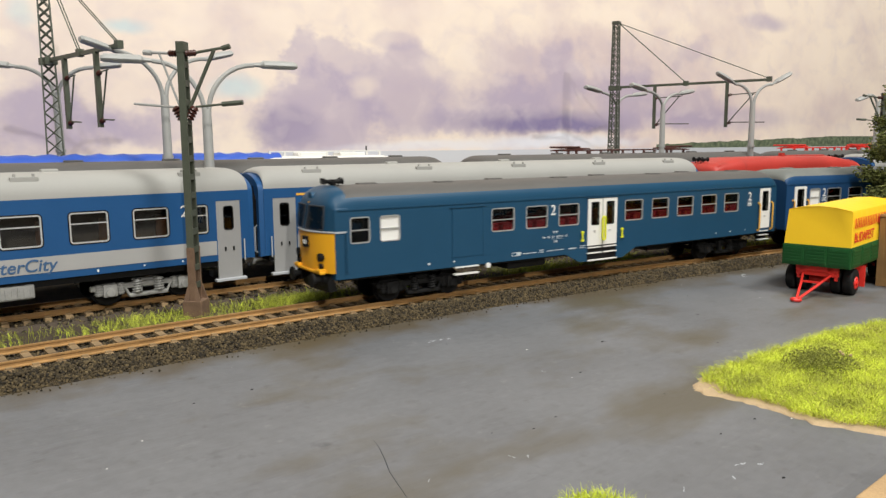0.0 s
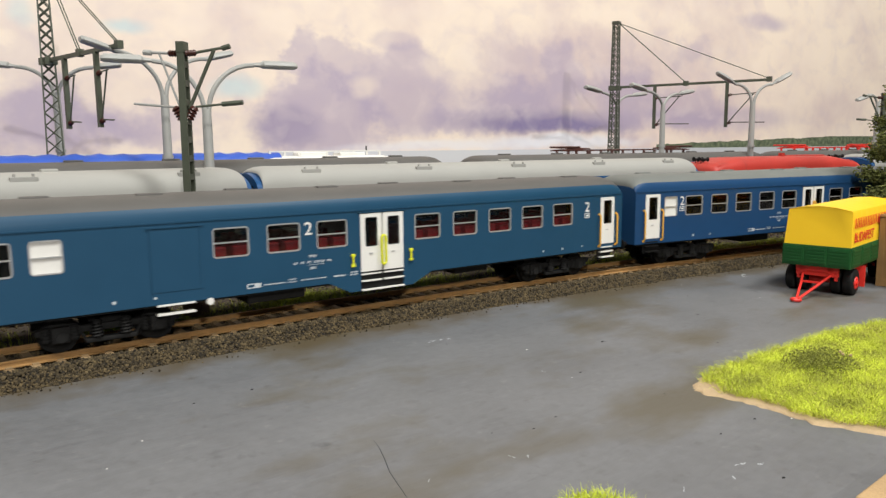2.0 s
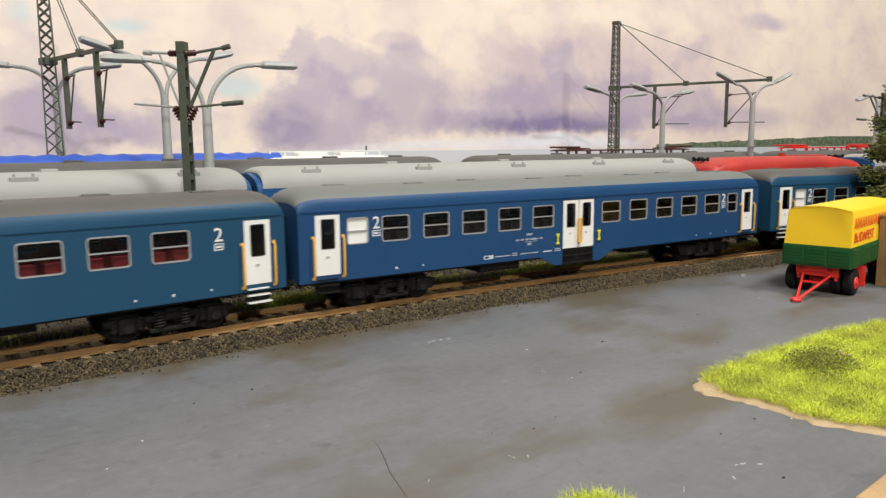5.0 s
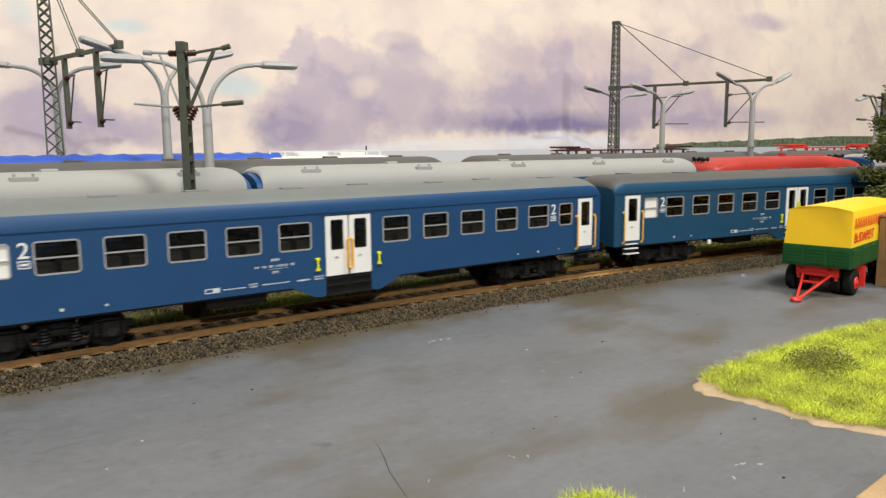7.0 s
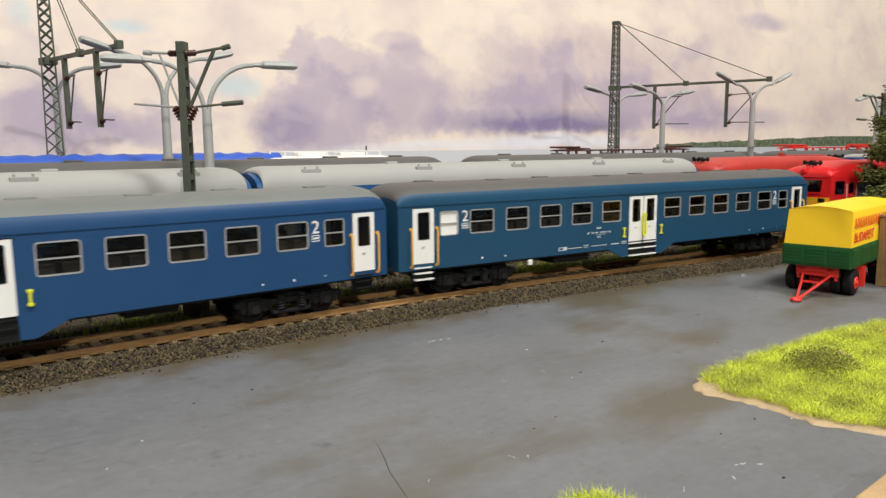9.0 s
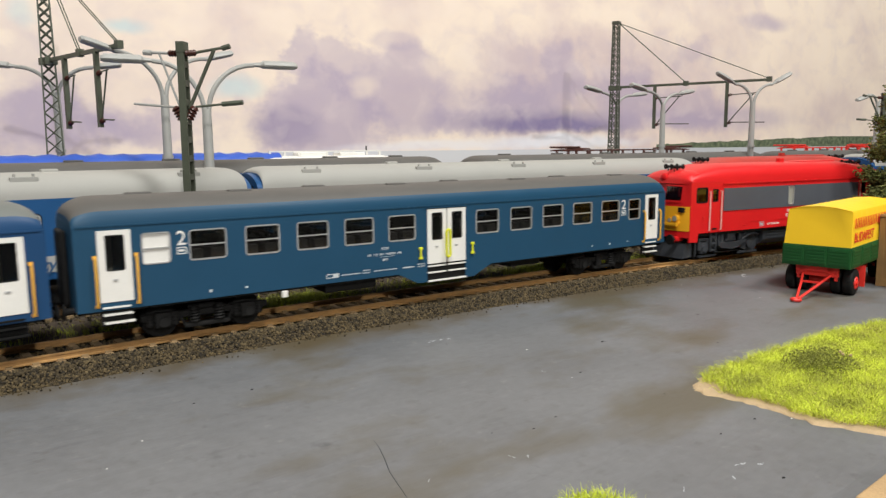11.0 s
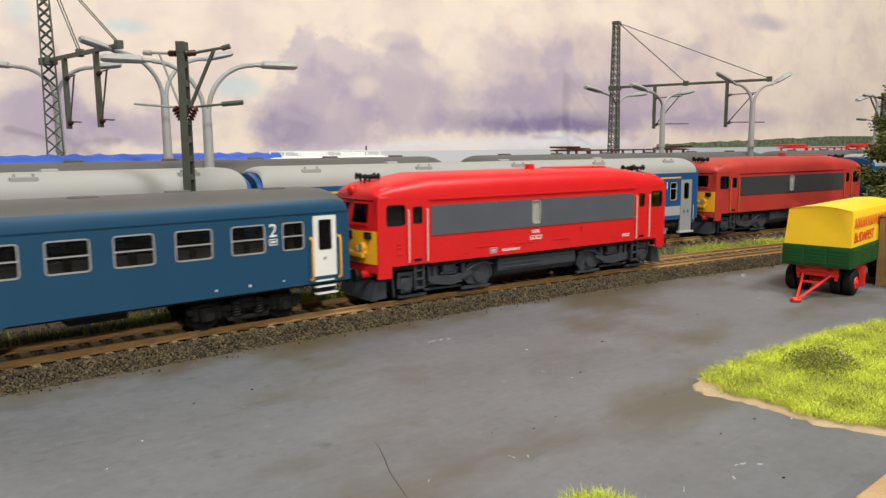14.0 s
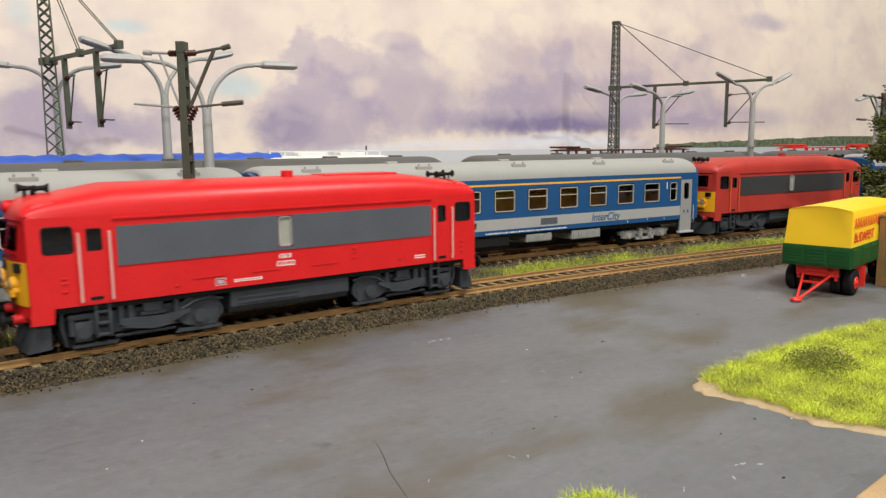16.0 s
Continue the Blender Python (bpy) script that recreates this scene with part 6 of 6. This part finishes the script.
def crate():
    t = thing("crate", "worn brown cardboard crate with battens", "crate")
    part("body", one(box, 0, 40, -45, 0, 0, 33, 0.6), M_CRATE, t)
    for z in (0.2, 29.8):
        part("batten", one(box, -0.5, 0.3, -45, 0, z, z + 3), M_CRATE, t)
    for y in (-45, -2.4):
        part("batten", one(box, -0.5, 0.3, y, y + 2.4, 3.2, 29.8), M_CRATE, t)
    part("lid", one(box, -0.6, 40.6, -45.6, 0.6, 33.0, 34.2, 0.3), M_CRATE, t)
    return t


cr = crate()
cr.matrix_world = pose(0.3805, -0.1215, -0.006, 0, 0, 6)


def maroon_van():
    t = thing("delivery_van", "dark maroon van standing behind the trailer", "van")
    part("body", one(box, 0, 60, -10, 10, 5, 24, 2), M_MAROON, t)
    for x in (10, 48):
        for y in (-9, 9):
            part("wheel", one(rod, (x, y - 1.6, 4.2), (x, y + 1.6, 4.2), 4.2, 18), M_TYRE, t, "", True)
    return t


van = maroon_van()
van.matrix_world = pose(0.432, -0.118, -0.006, 0, 0, 0)


def tree():
    t = thing("tree", "conical model tree with dark green foam leaves", "tree")
    rnd = random.Random(17)
    bm = bmesh.new()
    pipe(bm, [(0, 0, 0), (0.6, 0.3, 35), (-0.4, 0.5, 80), (0, 0, 128)], [3.0, 2.3, 1.4, 0.4], 8)
    limbs = []
    for k in range(46):
        z = 18 + 104 * k / 46
        r_ = 36 * (1 - (z - 14) / 124) ** 0.75
        a = k * 2.4
        end = (r_ * math.cos(a), r_ * math.sin(a), z + 4 - r_ * 0.12)
        pipe(bm, [(0, 0, z - 3), (end[0] * 0.5, end[1] * 0.5, z), end], [0.8, 0.5, 0.2], 5)
        limbs.append((z, end))
    part("trunk", bm, M_BARK, t, "thin brown trunk with limbs", True)
    r = np.random.RandomState(51)
    n = 34000
    pick = r.randint(0, len(limbs), n)
    ends = np.array([e for _, e in limbs])[pick]
    roots = np.array([(0, 0, z - 3) for z, _ in limbs])[pick]
    f = r.rand(n) ** 0.55
    q = roots + (ends - roots) * f[:, None] + np.clip(r.normal(0, 2.0, (n, 3)), -4.0, 4.0) * (0.5 + 0.8 * f[:, None])
    rad = r.uniform(0.35, 1.0, n)
    v = ICO[None] * (1 + r.uniform(-0.5, 0.5, (n, 12, 1))) * rad[:, None, None] * np.array((1, 1, 0.6))
    crown = scatter("crown", (v + q[:, None]).reshape(-1, 3) * MM, (ICO_F[None] + 12 * np.arange(n)[:, None, None]).reshape(-1, 3), M_LEAF, "dark green foam leaves with gaps", "")
    crown.parent = t
    return t


tree_ob = tree()
tree_ob.matrix_world = Matrix.Translation(along(0.504, -0.0435, -0.006))

# ---- backdrop and room ----


def sky_paint():
    """Printed evening clouds: cream sky, lavender masses, a wooded shore."""
    m = bpy.data.materials.new("printed_cloud_backdrop")
    m.use_nodes = True
    nt = m.node_tree
    b = nt.nodes["Principled BSDF"]
    b.inputs["Roughness"].default_value = 0.55
    b.inputs["Specular IOR Level"].default_value = 0.25
    co = node(nt, "ShaderNodeTexCoord")
    nz = node(nt, "ShaderNodeTexNoise", Scale=24.0, Detail=4.5, Roughness=0.56)
    wide = node(nt, "ShaderNodeMapping")
    wide.inputs["Scale"].default_value = (0.8, 1.0, 1.0)
    nt.links.new(co.outputs["Object"], wide.inputs["Vector"])
    nt.links.new(wide.outputs[0], nz.inputs["Vector"])
    off = node(nt, "ShaderNodeVectorMath")
    off.operation = "MULTIPLY_ADD"
    off.inputs[1].default_value, off.inputs[2].default_value = (0.10, 0, 0.085), (-0.05, 0, -0.0425)
    nt.links.new(nz.outputs["Color"], off.inputs[0])
    warp = node(nt, "ShaderNodeVectorMath")
    warp.operation = "ADD"
    nt.links.new(co.outputs["Object"], warp.inputs[0])
    nt.links.new(off.outputs[0], warp.inputs[1])
    calm = node(nt, "ShaderNodeVectorMath")
    calm.operation = "MULTIPLY_ADD"
    calm.inputs[1].default_value = (0.3, 0, 0.22)
    nt.links.new(off.outputs[0], calm.inputs[0])
    nt.links.new(co.outputs["Object"], calm.inputs[2])
    puff = node(nt, "ShaderNodeTexNoise", Scale=11.0, Detail=4.0, Roughness=0.5)
    nt.links.new(wide.outputs[0], puff.inputs["Vector"])

    def mix(a, colour, fac):
        mx = node(nt, "ShaderNodeMix")
        mx.data_type = "RGBA"
        nt.links.new(fac, mx.inputs[0])
        if isinstance(a, tuple):
            mx.inputs[6].default_value = rgba(a)
        else:
            nt.links.new(a, mx.inputs[6])
        mx.inputs[7].default_value = rgba(colour)
        return mx.outputs[2]

    def blot(u, v, ru, rv, lo, hi, strength):
        """Soft-edged ellipse, broken up by the cloud noise."""
        d = node(nt, "ShaderNodeVectorMath")
        d.operation = "SUBTRACT"
        nt.links.new((calm if rv < 0.02 else warp).outputs[0], d.inputs[0])
        d.inputs[1].default_value = (u, 0, v)
        sc = node(nt, "ShaderNodeVectorMath")
        sc.operation = "MULTIPLY"
        sc.inputs[1].default_value = (1 / ru, 0, 1 / rv)
        nt.links.new(d.outputs[0], sc.inputs[0])
        ln = node(nt, "ShaderNodeVectorMath")
        ln.operation = "LENGTH"
        nt.links.new(sc.outputs[0], ln.inputs[0])
        mr = node(nt, "ShaderNodeMapRange")
        mr.interpolation_type = "SMOOTHSTEP"
        mr.inputs[1].default_value, mr.inputs[2].default_value, mr.inputs[3].default_value, mr.inputs[4].default_value = lo, hi, strength, 0.0
        nt.links.new(ln.outputs["Value"], mr.inputs[0])
        return mr.outputs[0]
    pr = node(nt, "ShaderNodeMapRange")
    pr.inputs[1].default_value, pr.inputs[2].default_value = 0.44, 0.74
    nt.links.new(puff.outputs["Fac"], pr.inputs[0])
    cream, rose, lav, deep = (0.93, 0.80, 0.675), (0.70, 0.575, 0.56), (0.42, 0.355, 0.50), (0.23, 0.195, 0.37)
    c = mix(cream, rose, pr.outputs[0])
    white, blue = (0.84, 0.85, 0.92), (0.55, 0.70, 0.74)
    for u, v, ru, rv, lo, hi, k, col in (
            (0.27, 0.135, 0.125, 0.065, 0.55, 1.15, 0.85, rose), (0.45, 0.125, 0.14, 0.070, 0.4, 1.2, 0.72, rose), (0.21, 0.130, 0.10, 0.05, 0.4, 1.2, 0.30, lav), (0.70, 0.125, 0.14, 0.045, 0.4, 1.2, 0.35, rose),
            (-0.010, 0.093, 0.072, 0.040, 0.70, 1.08, 0.72, lav), (-0.024, 0.142, 0.020, 0.028, 0.60, 1.1, 0.55, lav), (0.015, 0.135, 0.030, 0.026, 0.60, 1.1, 0.50, lav),
            (0.078, 0.112, 0.058, 0.050, 0.65, 1.1, 0.60, lav), (0.060, 0.158, 0.030, 0.012, 0.60, 1.1, 0.35, lav), (-0.045, 0.080, 0.035, 0.018, 0.50, 1.2, 0.45, deep),
            (0.03, 0.115, 0.016, 0.012, 0.40, 1.2, 0.55, cream), (0.10, 0.135, 0.016, 0.014, 0.40, 1.2, 0.45, cream), (0.125, 0.165, 0.030, 0.055, 0.50, 1.1, 0.50, cream),
            (0.265, 0.142, 0.034, 0.032, 0.50, 1.2, 0.55, lav), (0.20, 0.104, 0.080, 0.026, 0.40, 1.2, 0.70, lav), (0.345, 0.115, 0.065, 0.045, 0.40, 1.2, 0.65, lav), (0.13, 0.085, 0.050, 0.020, 0.4, 1.2, 0.6, lav), (0.46, 0.105, 0.09, 0.030, 0.40, 1.2, 0.5, lav),
            (0.235, 0.086, 0.130, 0.015, 0.35, 1.25, 0.65, deep), (0.245, 0.083, 0.100, 0.0085, 0.40, 1.2, 0.85, deep), (0.40, 0.092, 0.110, 0.014, 0.30, 1.2, 0.55, lav), (0.540, 0.094, 0.13, 0.018, 0.30, 1.2, 0.55, lav),
            (0.585, 0.214, 0.055, 0.012, 0.30, 1.2, 0.60, lav), (0.455, 0.170, 0.040, 0.022, 0.40, 1.2, 0.35, lav),
            (0.68, 0.160, 0.090, 0.050, 0.40, 1.2, 0.60, cream), (0.51, 0.150, 0.045, 0.025, 0.40, 1.2, 0.40, cream), (0.20, 0.185, 0.045, 0.020, 0.50, 1.2, 0.40, cream),
            (-0.215, 0.082, 0.075, 0.032, 0.40, 1.2, 0.80, lav), (-0.150, 0.078, 0.060, 0.020, 0.40, 1.2, 0.45, lav), (-0.240, 0.130, 0.020, 0.050, 0.40, 1.2, 0.25, lav),
            (0.260, 0.0665, 0.120, 0.0075, 0.30, 1.3, 0.90, white), (0.10, 0.062, 0.12, 0.006, 0.30, 1.3, 0.60, white),
            (-0.085, 0.112, 0.024, 0.012, 0.2, 1.2, 0.7, blue), (-0.167, 0.152, 0.022, 0.008, 0.2, 1.2, 0.7, blue), (-0.232, 0.160, 0.012, 0.012, 0.2, 1.2, 0.5, blue)):
        c = mix(c, col, blot(u, v, ru, rv, lo, hi, k))
    # billows: soft lit and shaded heads all over the clouds
    bill = node(nt, "ShaderNodeTexNoise", Scale=38.0, Detail=3.0, Roughness=0.5, Distortion=0.4)
    nt.links.new(wide.outputs[0], bill.inputs["Vector"])
    for lo, hi, amount, col in ((0.50, 0.75, 0.30, (0.92, 0.81, 0.74)), (0.50, 0.28, 0.22, (0.50, 0.43, 0.56))):
        q = node(nt, "ShaderNodeMapRange")
        q.inputs[1].default_value, q.inputs[2].default_value, q.inputs[4].default_value = lo, hi, amount
        nt.links.new(bill.outputs["Fac"], q.inputs[0])
        c = mix(c, col, q.outputs[0])
    # wooded shore and water at the lower edge
    sep = node(nt, "ShaderNodeSeparateXYZ")
    nt.links.new(co.outputs["Object"], sep.inputs[0])
    edge = node(nt, "ShaderNodeTexNoise", Scale=60.0, Detail=6.0)
    nt.links.new(co.outputs["Object"], edge.inputs["Vector"])

    def math_node(op, a, b):
        q = node(nt, "ShaderNodeMath")
        q.operation = op
        for i, x in enumerate((a, b)):
            if isinstance(x, (int, float)):
                q.inputs[i].default_value = x
            else:
                nt.links.new(x, q.inputs[i])
        return q.outputs[0]
    top = math_node("ADD", math_node("MULTIPLY", math_node("SUBTRACT", sep.outputs[0], 0.40), 0.026), 0.0600)
    top = math_node("ADD", top, math_node("MULTIPLY", edge.outputs["Fac"], 0.006))
    top = math_node("MINIMUM", top, 0.0725)
    wood = math_node("MULTIPLY", math_node("GREATER_THAN", top, sep.outputs[2]), math_node("GREATER_THAN", sep.outputs[0], 0.40))
    leafy = node(nt, "ShaderNodeTexNoise", Scale=180.0, Detail=5.0)
    nt.links.new(co.outputs["Object"], leafy.inputs["Vector"])
    lr = node(nt, "ShaderNodeValToRGB")
    lr.color_ramp.elements[0].position, lr.color_ramp.elements[1].position = 0.35, 0.65
    lr.color_ramp.elements[0].color, lr.color_ramp.elements[1].color = (0.075, 0.10, 0.065, 1), (0.20, 0.24, 0.15, 1)
    nt.links.new(leafy.outputs["Fac"], lr.inputs[0])
    mx = node(nt, "ShaderNodeMix")
    mx.data_type = "RGBA"
    nt.links.new(wood, mx.inputs[0])
    nt.links.new(c, mx.inputs[6])
    nt.links.new(lr.outputs[0], mx.inputs[7])
    shore = math_node("MULTIPLY", math_node("LESS_THAN", sep.outputs[2], 0.0585), 0.85)
    c = mix(mx.outputs[2], (0.62, 0.65, 0.70), shore)
    nt.links.new(c, b.inputs["Base Color"])
    return m


bm = bmesh.new()
box(bm, -1100, 1900, 0, 6, -30, 620)
back = tagged(part("backdrop", bm, sky_paint()), "printed backdrop of cream and lavender clouds over a shore", "backdrop", kind="structure")
back.matrix_world = pose(0.344655, 0.30606, 0, 0, 0, -9)

for name, dims, lab in (("wall_north", (-2000, 3000, 1500, 1560, -900, 2300), "plain light grey room wall"), ("wall_south", (-2000, 3000, -2060, -2000, -900, 2300), "plain light grey room wall"),
                        ("wall_west", (-2060, -2000, -2000, 1500, -900, 2300), "plain light grey room wall"), ("wall_east", (3000, 3060, -2000, 1500, -900, 2300), "plain light grey room wall"),
                        ("ceiling", (-2060, 3060, -2060, 1560, 2300, 2360), "plain light grey room ceiling"), ("floor", (-2060, 3060, -2060, 1560, -960, -900), "plain grey room floor")):
    tagged(part(name, one(box, *dims), M_ROOM), lab, name.split("_")[0], kind="structure")


# ---- what moves ----
def gone(t, early):
    """Metres that a vehicle has gone after t seconds: an even pace, and what it runs ahead or behind."""
    return SPEED * t + float(np.interp(t, early[::2], early[1::2])) * MM


SPEED = 0.0595
LEAD = (0, 0.3, 0.5, 0.6, 1, 1.5, 1.5, 0.6, 2, 1.8, 2.5, -0.3, 3, 0.5, 3.5, -1.2, 4, -0.6, 16, 1.0)
MID = (0, -2.6, 0.5, -2.6, 1, -3.0, 1.5, -3.6, 2, -1.6, 2.5, -2.5, 3, -0.2, 3.5, -0.9, 4, 0.6, 4.2, 0.4, 6.3, 0.3, 6.5, 0.4, 7, 1.1, 7.5, -0.2, 8, 0.9, 8.5, -0.6, 9, 0.8, 16, 1.0)
TAIL = (0, -6.0, 6.3, -7.0, 6.5, -6.6, 7, -4.4, 7.5, -4.2, 8, -2.1, 8.5, -2.3, 9, -0.5, 11.3, -2.3, 11.5, -2.2, 12, -1.3, 12.5, -2.0, 13, -0.8, 13.5, -1.4, 14, 0.1, 14.5, -1.0, 15, -0.2, 15.5, -1.4, 16, -0.4)
LOCO = (0, -8.0, 11.3, -7.9, 11.5, -7.1, 12, -4.9, 12.5, -3.6, 13, -1.6, 13.5, -1.8, 14, 0.1, 14.5, -0.5, 15, 0.9, 15.5, 0.0, 16, 0.7)


def motions():
    steps = [0.5 * k for k in range(33)]
    moving = {coach_lead: (0.2822, 0.0023, LEAD), coach_mid: (0.5643, 0.0023, MID), coach_tail: (0.8445, 0.0023, TAIL), loco: (1.0776, 0.0006, LOCO)}
    for ob, (s0, inset, early) in moving.items():
        walk(ob, [(t, Matrix.Translation(along(s0 - gone(t, early), -inset, 0)) @ pose(0, 0, 0, 0, 0, heading(s0 - gone(t, early)))) for t in steps])
    for w in ROLLERS:
        if w.parent.parent in moving:
            spot = w.location.copy()
            early = moving[w.parent.parent][2]
            walk(w, [(t, Matrix.Translation(spot) @ pose(0, 0, 0, 0, -math.degrees(gone(t, early) / spot.z), 0)) for t in [0.1 * k for k in range(161)]])


motions()
